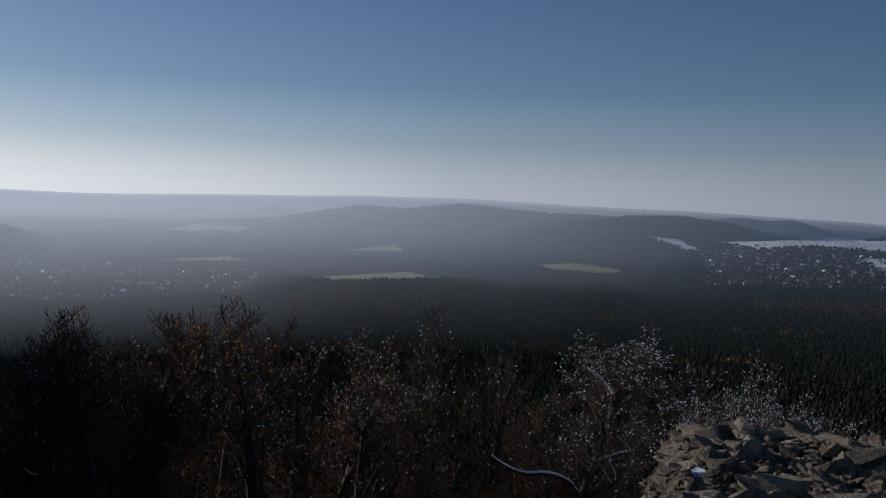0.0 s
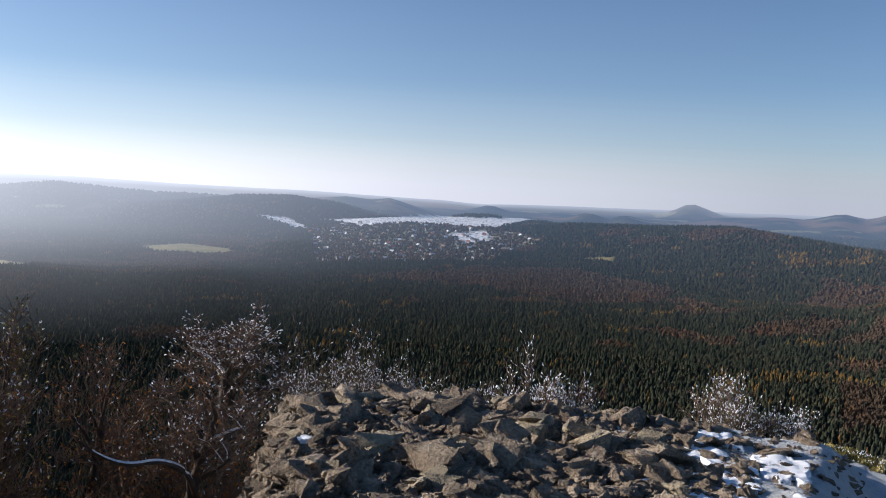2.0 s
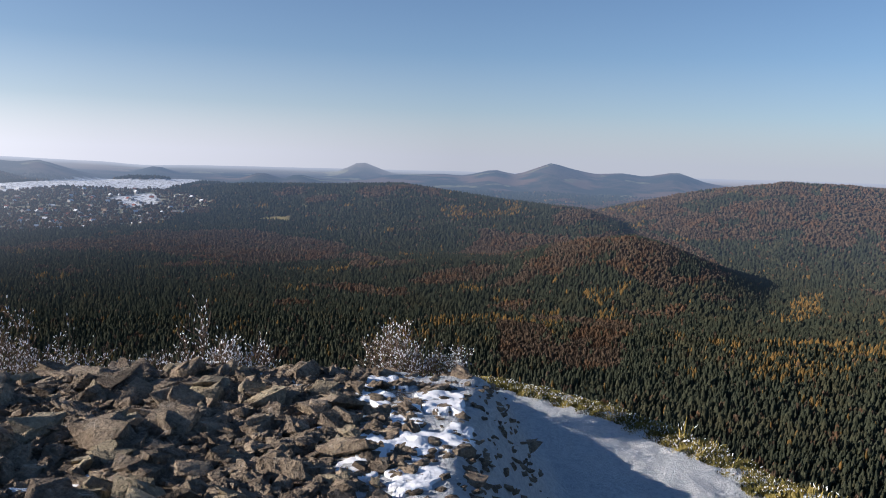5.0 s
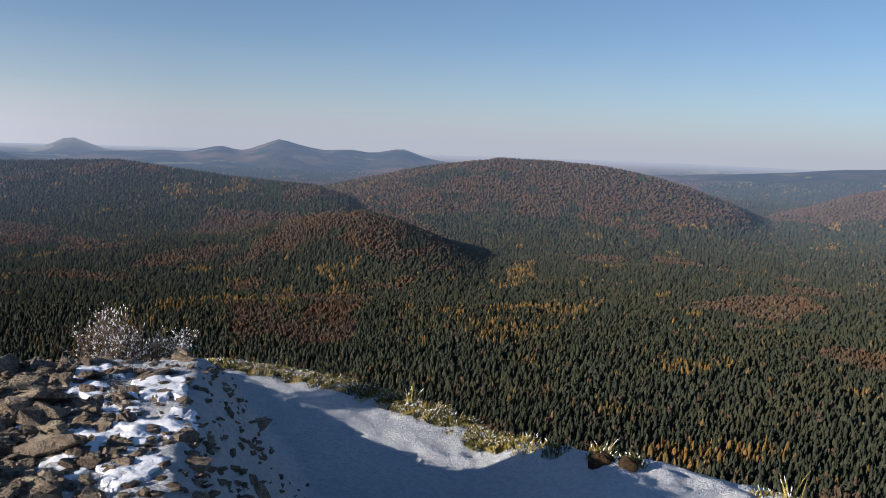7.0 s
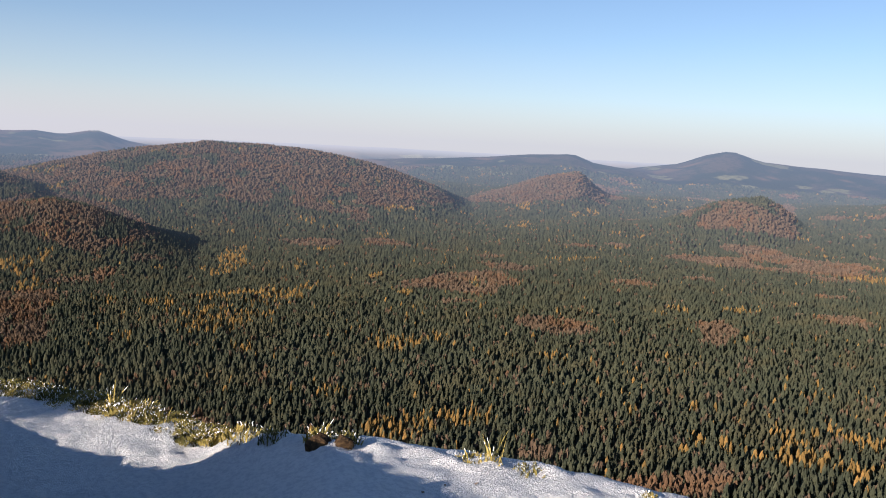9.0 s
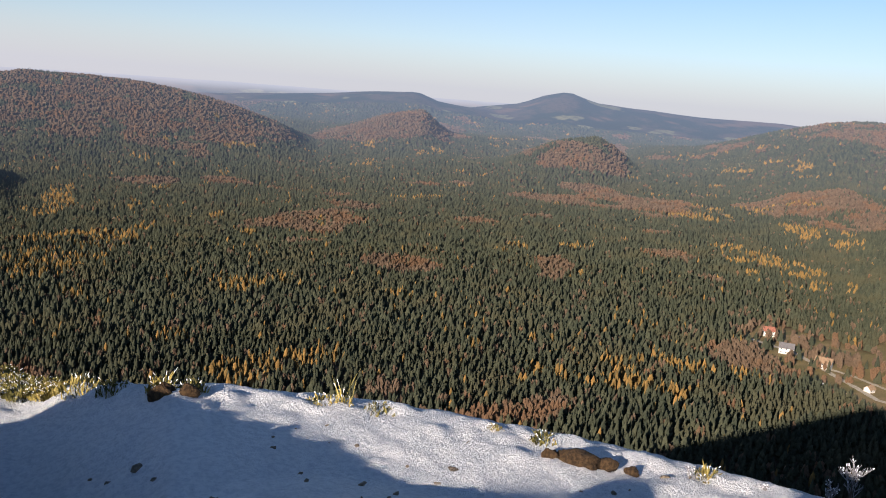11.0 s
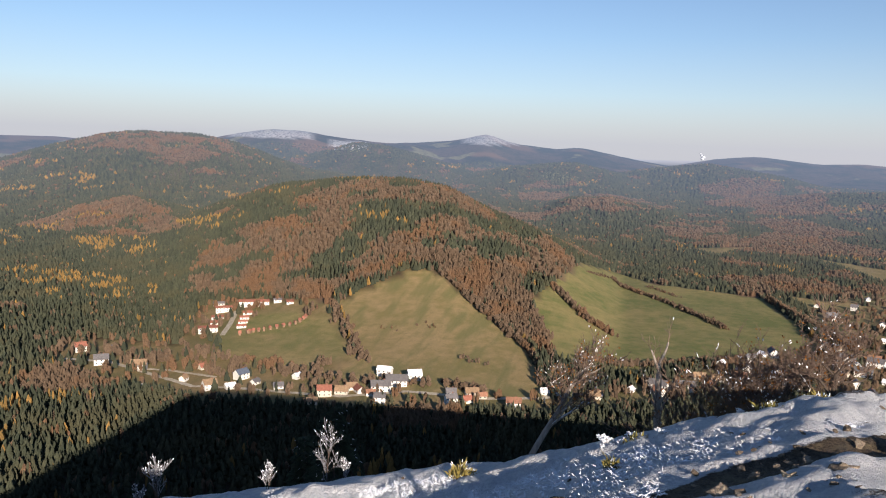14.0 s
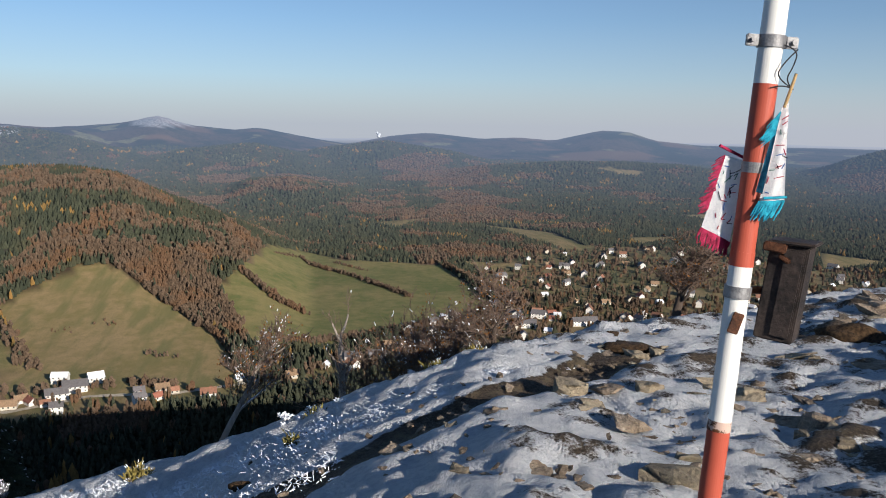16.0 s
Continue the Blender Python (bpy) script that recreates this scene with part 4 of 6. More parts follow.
def heap_spot():
    while True:
        az, d = ragged.uniform(-53.9, -12), math.sqrt(ragged.uniform(9, 62))
        if az > -29.7 and ragged.random() < (az + 29.7) / 12:
            continue
        if in_heap(az, d) > ragged.choice((0, 0, -0.35)):
            return az, d


rock_heap = tagged(new("rock_heap"), "heap of loose angular brown stones with a little snow", "rocks", kind="structure")
for k in range(275):
    az, d = heap_spot()
    size = ragged.choice((0.14, 0.18, 0.23, 0.3, 0.38)) * (0.75 if az > -23.5 else 1.0)
    if az > -21.4 and ragged.random() < 0.5:
        size *= 0.6
    piece("stone", ragged.choice(STONES if ragged.random() < 0.8 else PALE), turned(az, d, size, ragged.uniform(-0.1, 0.4), 34), rock_heap)
# the larger blocks: bearing, distance, size, turn
for az, d, size, turn in ((-33.9, 5.6, 0.62, 20), (-30.5, 5.5, 0.5, 100), (-49.2, 6.2, 0.7, 40), (-48.0, 6.5, 0.7, 120), (-46.8, 7.0, 0.65, 10), (-50.7, 6.0, 0.55, 70), (-43.4, 7.2, 0.75, 10), (-41.3, 7.1, 0.8, 30),
                          (-38.1, 7.2, 0.7, -15), (-18.9, 6.7, 0.5, 35), (-16.5, 5.15, 0.36, 60), (-24.0, 5.1, 0.36, 90), (-17.0, 7.2, 0.42, 10), (-27.6, 7.2, 0.5, 160), (-31.8, 7.3, 0.45, 20), (-37.6, 5.2, 0.5, 140), (-43.9, 5.6, 0.5, 15), (-39.2, 4.7, 0.5, 50), (-15.7, 4.75, 0.34, 0), (-21.9, 7.1, 0.46, 75)):
    piece("block", ragged.choice(STONES), turned(az, d, size * 0.6, 0.05, 16, turn), rock_heap)
v, f = rubble(3000, (0.06, 0.17), heap_spot, STONES)
tagged(soup("rubble", v, f, M_ROCK, rock_heap), kind="stuff")

# patches of snow caught between the stones
def snow_patch(az, d, length, width, turn):
    """A thin drift that drapes over the stones."""
    g = random.Random(int(az * 31 + d * 7))
    off = Vector((g.uniform(0, 50), g.uniform(0, 50), 0))
    x0, y0 = bearing(az, d)
    c, s = math.cos(radians(turn)), math.sin(radians(turn))
    rings, spokes = 14, 56
    vs, fs = [], []
    for i in range(rings + 1):
        for k in range(spokes):
            t, r = 2 * math.pi * k / spokes, i / rings
            e = Vector((math.cos(t), math.sin(t), 0))
            q = r * (1 + 0.55 * noise.noise(e * 1.5 + off) + 0.35 * noise.noise(e * 4 + off))
            u, v = q * e.x * length / 2, q * e.y * width / 2
            vs.append((x0 + u * c - v * s, y0 + u * s + v * c, 0.0 if r < 1 else -0.05))
    v = np.array(vs)
    v[:, 2] += height(v[:, 0], v[:, 1]) + 0.012 + 0.04 * vnoise(v[:, 0], v[:, 1], 0.16, 91, 3)
    for i in range(rings):
        for k in range(spokes):
            a, b = i * spokes + k, i * spokes + (k + 1) % spokes
            fs.append((a, a + spokes, b + spokes, b))
    return tagged(soup("snow_patch", v, fs, M_SNOW, smooth=True), "small patch of old snow lying between stones", "snow", "snow patches", "stuff")


for az, d, ln, wd, turn in ((-44.8, 7.25, 0.5, 0.34, 20), (-49.2, 5.95, 0.34, 0.16, 120), (-47.8, 5.7, 0.28, 0.2, 60), (-52.3, 4.9, 0.25, 0.12, 0), (-47.0, 6.7, 0.3, 0.14, 30), (-38.6, 7.1, 0.7, 0.22, -15), (-36.5, 7.3, 0.4, 0.15, 10),
                            (-41.8, 5.6, 0.4, 0.2, 40), (-38.4, 5.0, 0.35, 0.2, 90), (-31.3, 7.2, 0.45, 0.2, 30), (-28.2, 6.9, 0.3, 0.2, 0), (-23.5, 6.6, 0.8, 0.3, 120), (-20.9, 6.0, 0.9, 0.3, 130), (-25.0, 5.6, 0.5, 0.2, 80), (-19.8, 5.2, 0.6, 0.25, 110), (-42.3, 4.7, 0.5, 0.2, 60), (-22.4, 5.2, 0.7, 0.3, 100), (-18.2, 6.3, 0.8, 0.4, 120), (-17.2, 5.4, 0.6, 0.3, 90), (-21.9, 6.9, 0.6, 0.3, 140), (-26.4, 6.3, 0.5, 0.22, 110), (-24.0, 4.7, 0.5, 0.25, 100), (-19.8, 4.6, 0.5, 0.3, 90), (-32.9, 6.3, 0.3, 0.14, 30), (-36.0, 6.0, 0.28, 0.12, 70)):
    snow_patch(az, d, ln, wd, turn)

# stones that show through the snow of the path and the plateau
plateau_stones = tagged(new("plateau_stones"), "flat stones half sunk in snow on the summit", "rocks", kind="structure")
for az, d, size, pale in ((104.6, 6.5, 0.36, 1), (107.1, 6.6, 0.34, 0), (106.0, 6.05, 0.30, 1), (109.7, 6.6, 0.3, 1), (108.1, 5.7, 0.36, 0), (99.7, 5.9, 0.2, 0), (93.0, 5.6, 0.22, 0), (111.0, 4.8, 0.5, 1), (113.6, 7.1, 0.34, 1), (113.2, 6.6, 0.3, 1),
                          (116.4, 7.2, 0.3, 0), (116.3, 6.7, 0.34, 1), (117.7, 6.2, 0.36, 0), (119.6, 6.1, 0.34, 0), (120.8, 5.85, 0.4, 1), (119.0, 5.8, 0.3, 1), (121.0, 5.7, 0.3, 1), (122.5, 5.55, 0.3, 1), (118.8, 5.4, 0.26, 0), (123.0, 8.2, 0.6, 0), (121.9, 10.2, 0.45, 0),
                          (123.9, 10.9, 0.55, 0), (118.9, 8.3, 0.4, 1), (123.3, 11.5, 0.5, 0), (125.1, 9.5, 0.5, 0), (125.9, 7.2, 0.45, 0), (109.3, 8.0, 0.35, 1), (107.2, 8.3, 0.3, 1), (102.0, 4.9, 0.3, 0), (-7.0, 6.5, 0.22, 0), (-10.4, 6.4, 0.2, 0), (-11.8, 5.6, 0.2, 0), (-12.2, 7.6, 0.3, 0), (-8.8, 7.6, 0.16, 0)):
    piece("stone", ragged.choice(PALE if pale else STONES), turned(az, d, 0.85 * size, 0.5 if 103 < az < 111.5 and 5.5 < d < 6.8 else -0.1, 12), plateau_stones)
for k in range(175):
    az = ragged.uniform(95.7, 127)
    d = ragged.uniform(3.6, 12)
    if az < 104 and d > 6:
        continue
    piece("stone", ragged.choice(STONES[::4] + STONES[1::4] + PALE), turned(az, d, ragged.choice((0.08, 0.1, 0.14, 0.19, 0.27)), -0.2, 12), plateau_stones)


def edge_spot():
    if ragged.random() < 0.35:
        return ragged.gauss(-16, 5), ragged.uniform(4.2, 8.2)
    return (ragged.uniform(-15, 93.6), ragged.uniform(4, 8)) if ragged.random() < 0.25 else (ragged.uniform(93.6, 127), ragged.uniform(3.5, 12.5))


v, f = rubble(1500, (0.03, 0.11), edge_spot, STONES[::4] + STONES[1::4])
tagged(soup("pebbles", v, f, M_ROCK, plateau_stones), kind="stuff")

# ------------------------------------------------------------------ trees and shrubs of the summit


def tube(path, radii, sides, vs, fs, base):
    """A tapering tube along a path; returns the new count of vertices."""
    n = len(path)
    for i, p in enumerate(path):
        a = (path[min(i + 1, n - 1)] - path[max(i - 1, 0)]).normalized()
        u = a.orthogonal().normalized()
        w = a.cross(u)
        for k in range(sides):
            t = 2 * math.pi * k / sides
            vs.append(p + (u * math.cos(t) + w * math.sin(t)) * radii[i])
    for i in range(n - 1):
        for k in range(sides):
            a, b = base + i * sides + k, base + i * sides + (k + 1) % sides
            fs.append((a, b, b + sides))
            fs.append((a, b + sides, a + sides))
    return base + n * sides


def bare_tree(name, label, az, d, top, seed, spread=0.8, stems=1, trunk=0.06, depth=4, lean=(0, 0), bark=None, frost=0.3, leaves=0.0, leaf=None, snowy=0.0, crook=0.28, low=0.3, twigs=5, category="tree", wide=1.0, reach=1.0, twig=None):
    """A leafless tree or shrub with its twigs, hoar frost and last leaves; top: height of its crown over the sea of the plan."""
    g = random.Random(seed)
    x0, y0 = bearing(az, d)
    z0 = ground_z(az, d) - 0.1
    tall = top - z0
    solid = []
    parts = {"twigs": ([], [], [0]), "rime": ([], [], [0]), "leaves": ([], [], [0]), "snow": ([], [], [0])}

    def lay(kind, path, radii, sides):
        if kind in ("trunk", "limb"):
            vs, fs = [], []
            tube(path, radii, sides, vs, fs, 0)
            solid.append((kind, vs, fs))
            return
        vs, fs, b = parts[kind]
        b[0] = tube(path, radii, sides, vs, fs, b[0])

    def branch(p, way, length, r, level):
        steps = 5 if level < 2 else (3 if level < 3 else 2)
        path, radii = [p.copy()], [r]
        q, w = p.copy(), way.copy()
        for i in range(steps):
            bend = crook * (0.35 if level == 0 else 1.0)
            w = (w + Vector((g.gauss(0, bend), g.gauss(0, bend), g.gauss(0.04, bend * 0.6)))).normalized()
            q = q + w * length / steps
            path.append(q.copy())
            radii.append(max(0.0028, r * (1 - (0.42 if level < 2 else 0.6) * (i + 1) / steps)))
        lay(("trunk", "limb")[level] if level < 2 else "twigs", path, radii, 7 if level == 0 else (5 if level == 1 else 3))
        high = (path[-1].z + 0.15 * tall) / tall
        if level < 3 and snowy and abs(w.z) < 0.6 and g.random() < snowy:
            lay("snow", [a + Vector((0, 0, b * 0.9)) for a, b in zip(path, radii)], [0.9 * b for b in radii], 4)
        if level >= depth - 1 and g.random() < frost * min(1.0, max(0.15, high * 1.1)):
            a, b = path[-2], path[-1]
            lay("rime", [a.lerp(b, 0.6), a.lerp(b, 0.85), b + (b - a).normalized() * 0.008], [0.003, g.uniform(0.005, 0.011), 0.003], 3)
        if level >= depth - 1 and leaves and g.random() < leaves:
            vs, fs, bb = parts["leaves"]
            for _ in range(2):
                c = path[-1] + Vector((g.gauss(0, 0.04), g.gauss(0, 0.04), g.gauss(-0.02, 0.04)))
                u = Vector((g.gauss(0, 1), g.gauss(0, 1), g.gauss(0, 1))).normalized() * g.uniform(0.010, 0.020)
                v = u.orthogonal().normalized() * g.uniform(0.007, 0.013)
                vs.extend([c - u, c + v, c + u, c - v])
                fs.extend([(bb[0], bb[0] + 1, bb[0] + 2), (bb[0], bb[0] + 2, bb[0] + 3)])
                bb[0] += 4
        if level < depth:
            n = twigs if level else twigs + 3
            for k in range(n):
                t = g.uniform(low if level == 0 else 0.2, 1.0) if k else 1.0
                i = min(int(t * steps), steps - 1)
                at = path[i].lerp(path[i + 1], t * steps - i)
                side = Vector((g.gauss(0, 1), g.gauss(0, 1), 0)).normalized()
                out = (w * (0.55 if k else 1.0) + side * spread * g.uniform(0.6, 1.2) + Vector((0, 0, g.uniform(0.05, 0.5)))).normalized()
                branch(at, out, length * g.uniform(0.42, 0.66) * (reach * (1.15 - 0.4 * t) if level == 0 else 1.0), max(0.0034, radii[i] * (g.uniform(0.34, 0.52) if level == 0 else g.uniform(0.32, 0.5))), level + 1)

    for s in range(stems):
        t = g.uniform(0, 2 * math.pi)
        w = Vector((lean[0] + (0.45 * math.cos(t) if stems > 1 else 0), lean[1] + (0.45 * math.sin(t) if stems > 1 else 0), 1)).normalized()
        branch(Vector((0.05 * s * math.cos(t), 0.05 * s * math.sin(t), 0)), w, tall * g.uniform(0.5, 0.62), trunk * g.uniform(0.8, 1.1), 0)
    # bring the crown to its full height
    heights = sorted(v.z for v in parts["twigs"][0])
    k = tall / max(0.2, heights[int(len(heights) * 0.985)])
    root = tagged(new(name), label, category)
    root.location = (x0, y0, z0)
    for kind, vs, fs in solid:
        v = np.array([tuple(p) for p in vs])
        v[:, 2] *= k
        v[:, :2] *= (0.5 + 0.5 * k) * wide
        soup(kind, v, fs, bark or M_BARK, root, smooth=True)
    for kind, mat in (("twigs", twig or M_TWIG), ("rime", M_RIME), ("leaves", leaf or M_LEAF), ("snow", M_SNOW)):
        vs, fs, _ = parts[kind]
        if fs:
            v = np.array([tuple(p) for p in vs])
            v[:, 2] *= k
            v[:, :2] *= (0.5 + 0.5 * k) * wide
            ob = soup({"snow": "snow_cap", "twigs": "twig_mass", "leaves": "dry_foliage"}.get(kind, kind), v, fs, mat, root, smooth=kind != "leaves")
            tagged(ob, kind="stuff")
    return root


def crown_top(d, el):
    return EYE + (d - 0.25) * math.tan(radians(el))


# thicket on the slope toward the sun: bearing, distance, sight angle of the top, seed, frost, leaves
for az, d, el, seed, frost, leaves in ((-95.4, 11, -9.8, 1, 0.05, 0.10), (-92.1, 12.5, -9.9, 2, 0.05, 0.12), (-89.0, 10, -9.2, 3, 0.05, 0.08), (-86.0, 9.5, -8.6, 4, 0.04, 0.06), (-82.2, 12, -9.7, 5, 0.04, 0.06), (-78.9, 9.0, -9.2, 6, 0.12, 0.10),
                                       (-74.9, 10, -9.5, 7, 0.25, 0.10), (-72.1, 9.5, -9.9, 8, 0.25, 0.14), (-67.9, 11, -10.0, 9, 0.08, 0.12), (-63.9, 12, -11.1, 10, 0.05, 0.08), (-60.2, 13, -11.5, 11, 0.08, 0.05), (-70.2, 13, -10.9, 12, 0.12, 0.08)):
    bare_tree("young_oak", "leafless young oak with a few russet leaves" if leaves > 0.09 else "leafless young oak with thin frosted twigs", az, d, crown_top(d, el), seed, 0.62, 1 + seed % 2, 0.065, 4, frost=frost * 1.2, leaves=min(0.4, leaves * 2.0),
              leaf=M_LEAF_GREEN if seed in (1, 2, 9) else M_LEAF, snowy=0.06, low=0.35, twigs=5, crook=0.17, reach=0.7, wide=1.15)
bare_tree("gnarled_oak", "gnarled leafless oak with hoar frost on its top twigs", -54.0, 13, crown_top(13, -9.7), 21, 1.3, 1, 0.11, 4, frost=0.45, leaves=0.02, snowy=0.1, crook=0.24, low=0.6, twigs=6, wide=1.25, reach=0.62)
bare_tree("gnarled_oak", "crooked leafless oak with snow on one long bough", -57.1, 10.5, crown_top(10.5, -12.1), 22, 1.15, 1, 0.09, 4, frost=0.2, leaves=0.05, snowy=0.25, crook=0.26, low=0.4, twigs=5, reach=0.7)
# frosted shrubs behind the heap
for az, d, el, seed, fr in ((-50.0, 11.5, -12.1, 31, 0.5), (-47.8, 11, -12.1, 32, 0.55), (-45.7, 10.8, -12.4, 33, 0.55), (-43.9, 10.5, -11.7, 34, 0.6), (-42.0, 10.2, -13.5, 35, 0.5), (-40.3, 10, -13.8, 36, 0.45), (-38.8, 9.8, -13.7, 42, 0.6), (-34.6, 9.4, -11.7, 37, 0.7),
                            (-31.6, 9.2, -13.2, 38, 0.7), (-21.8, 10.4, -12.4, 39, 0.5), (-20.2, 10.2, -11.9, 40, 0.6), (-18.3, 10.3, -13.0, 41, 0.75)):
    bare_tree("frosted_shrub", "low bare shrub thick with white hoar frost" if fr > 0.65 else "low brown shrub tipped with hoar frost", az, d, crown_top(d, el), seed, 0.75, 4, 0.016, 4 if seed < 37 else 3, frost=fr, leaves=0.2 if fr < 0.65 else 0.03, leaf=M_HEATH, crook=0.3, low=0.3, twigs=4 if seed < 37 else 5, category="shrub", wide=0.75)
# undergrowth between the oaks
undergrowth = random.Random(9)
for k in range(13):
    az = -96.3 + k * 3.25 + undergrowth.uniform(-0.8, 0.8)
    d = undergrowth.uniform(10.5, 13.5)
    bare_tree("bare_shrub", "tangled bare brown shrub with dead leaves on the slope", az, d, crown_top(d, undergrowth.uniform(-20, -14.5)), 60 + k, 0.8, 4, 0.02, 3, frost=0.02, leaves=0.35, crook=0.3, low=0.15, twigs=5, category="shrub")
# trees along the far edge of the path
bare_tree("birch", "small leaning birch with pale trunk and last leaves", 80.0, 13.5, crown_top(13.5, -12.9), 51, 0.9, 1, 0.055, 4, (0.25, -0.35), M_BIRCH, 0.12, 0.12, M_LEAF, 0.1, 0.18, 0.6, 5, reach=0.55)
bare_tree("dead_tree", "dead broken tree with pale upper boughs", 89.7, 12.5, crown_top(12.5, -11.6), 52, 0.6, 1, 0.06, 3, (0.12, -0.2), M_BIRCH, 0.1, 0.0, None, 0.1, 0.2, 0.6, 3, reach=0.55)
for az, d, el, seed, lv in ((92.6, 12, -12.8, 53, 0.1), (95.2, 11.5, -13.6, 54, 0.2), (97.4, 11, -13.2, 55, 0.1)):
    bare_tree("bare_shrub", "bare grey shrub with a little rime below the rim", az, d, crown_top(d, el), seed, 0.9, 4, 0.02, 3, frost=0.08, leaves=lv, crook=0.3, low=0.2, twigs=6, category="shrub")
bare_tree("bare_tree", "wind-bent leafless tree at the edge of the slope", 99.3, 10.5, crown_top(10.5, -10.4), 56, 0.9, 2, 0.04, 4, (0.35, -0.35), M_BARK, 0.04, 0.04, None, 0.05, 0.3, 0.3, 5)
bare_tree("gnarled_oak", "dark leafless oak with a broad crown beyond the rim", 111.9, 13.5, crown_top(13.5, -7.1), 57, 1.0, 1, 0.075, 4, (0, 0), M_BARK, 0.0, 0.05, None, 0.0, 0.24, 0.6, 6, wide=1.35, reach=0.7)
# low shrubs on the rim, white all over
for az, d, el, seed in ((100.6, 8.1, -14.6, 101), (99.6, 8.0, -15.2, 102), (95.8, 7.9, -16.2, 103), (94.4, 7.8, -16.8, 104), (91.2, 7.6, -17.8, 105), (88.0, 7.6, -18.6, 106)):
    bare_tree("frosted_shrub", "small shrub on the rim wholly white with rime", az, d, crown_top(d, el), seed, 0.9, 5, 0.008, 3, frost=1.0, snowy=0.4, crook=0.3, low=0.1, twigs=5, category="shrub", twig=M_RIME, wide=1.5)
# frosted saplings below the rim; their twig colour is greyed to stand for shade
for az, d, el, seed in ((47.5, 8.0, -23.0, 81), (57.2, 8.5, -20.6, 82), (55.9, 8.5, -22.0, 83), (64.1, 8.5, -21.3, 84), (68.0, 9.0, -19.2, 85), (69.1, 9.0, -21.2, 87), (52.2, 8.2, -22.8, 86)):
    bare_tree("sapling", "thin sapling with white rime, its twigs greyed in place of shade", az, d, crown_top(d, el), seed, 0.5, 1, 0.010, 3, frost=0.16, snowy=0.06, crook=0.22, low=0.15, twigs=5, category="shrub", wide=0.8, twig=M_RIMED_SHADE)


def near_spruce(az, d, el, tall, seed):
    """A spruce with whorls of drooping, needled boughs, frosted at the tips."""
    g = random.Random(seed)
    root = tagged(new("spruce"), "dark young spruce with frosted tips below the rim", "tree")
    x, y = bearing(az, d)
    top = EYE + d * math.tan(radians(el))
    root.location = (x, y, top - tall)
    vs, fs = [], []
    tube([Vector((0, 0, tall * k / 6)) for k in range(7)], [0.012 * tall * (1 - 0.95 * k / 6) for k in range(7)], 7, vs, fs, 0)
    soup("trunk", np.array([tuple(v) for v in vs]), fs, M_BARK, root, smooth=True)
    nv, nf, rv, rf, rb = [], [], [], [], 0
    z = 0.08 * tall
    while z < 0.98 * tall:
        left = 1 - z / tall
        for k in range(7):
            t = g.uniform(0, 2 * math.pi)
            out = Vector((math.cos(t), math.sin(t), 0))
            side = Vector((-out.y, out.x, 0))
            reach = tall * (0.025 + 0.22 * left ** 0.8) * g.uniform(0.7, 1.1)
            for i in range(10):
                f = (i + 1) / 10
                at = Vector((0, 0, z)) + out * reach * f + Vector((0, 0, reach * (0.15 * f - 0.45 * f * f)))
                w = reach * 0.30 * (1.1 - f) + 0.03
                for sgn in (-1, 1):
                    b = len(nv)
                    tip = at + (side * sgn * w + out * w * 0.6) * g.uniform(0.7, 1.2) - Vector((0, 0, w * 0.3))
                    nv += [at - out * 0.06, at + out * 0.07 + Vector((0, 0, 0.03)), tip]
                    nf.append((b, b + 1, b + 2))
            if g.random() < 0.5:
                rb = tube([at, at + out * 0.05, at + out * 0.10 - Vector((0, 0, 0.02))], [0.006, 0.011, 0.003], 3, rv, rf, rb)
        z += tall * (0.018 + 0.022 * left)
    tagged(soup("needle_mass", np.array([tuple(v) for v in nv]), nf, M_NEEDLE, root), kind="stuff")
    tagged(soup("rime", np.array([tuple(v) for v in rv]), rf, M_RIME, root), kind="stuff")
    return root


near_spruce(68.6, 26, -17.4, 9.0, 91), near_spruce(66.6, 30, -19.6, 8.0, 92)


def tuft(name, label, az, d, wide, tall, seed, blades, mat, frost=0.4, category="grass"):
    """A clump of blades with frosted tips."""
    g = random.Random(seed)
    x0, y0 = bearing(az, d)
    root = tagged(new(name), label, category, "tufts along the rim")
    root.location = (x0, y0, ground_z(az, d) - 0.03)
    vs, fs, rv, rf, rb = [], [], [], [], 0
    for _ in range(blades):
        t, r = g.uniform(0, 2 * math.pi), wide / 2 * math.sqrt(g.random())
        p = Vector((r * math.cos(t), r * math.sin(t), 0))
        h = tall * (1 - 0.6 * (2 * r / wide) ** 2) * g.uniform(0.55, 1.1)
        tip = p + Vector((g.gauss(0, 0.35) * h, g.gauss(0, 0.35) * h, h))
        u = Vector((math.sin(t * 3), math.cos(t * 3), 0)) * 0.008
        b = len(vs)
        mid = p.lerp(tip, 0.55) + Vector((0, 0, 0.12 * h))
        vs += [p - u, p + u, mid + u, mid - u, tip]
        fs += [(b, b + 1, b + 2), (b, b + 2, b + 3), (b + 3, b + 2, b + 4)]
        if g.random() < frost:
            rb = tube([mid.lerp(tip, 0.4), mid.lerp(tip, 0.75), tip * 1.02], [0.0025, g.uniform(0.003, 0.006), 0.002], 3, rv, rf, rb)
    tagged(soup("blade_clump", np.array([tuple(v) for v in vs]), fs, mat, root), kind="stuff")
    if rf:
        tagged(soup("rime", np.array([tuple(v) for v in rv]), rf, M_RIME, root), kind="stuff")
    return root


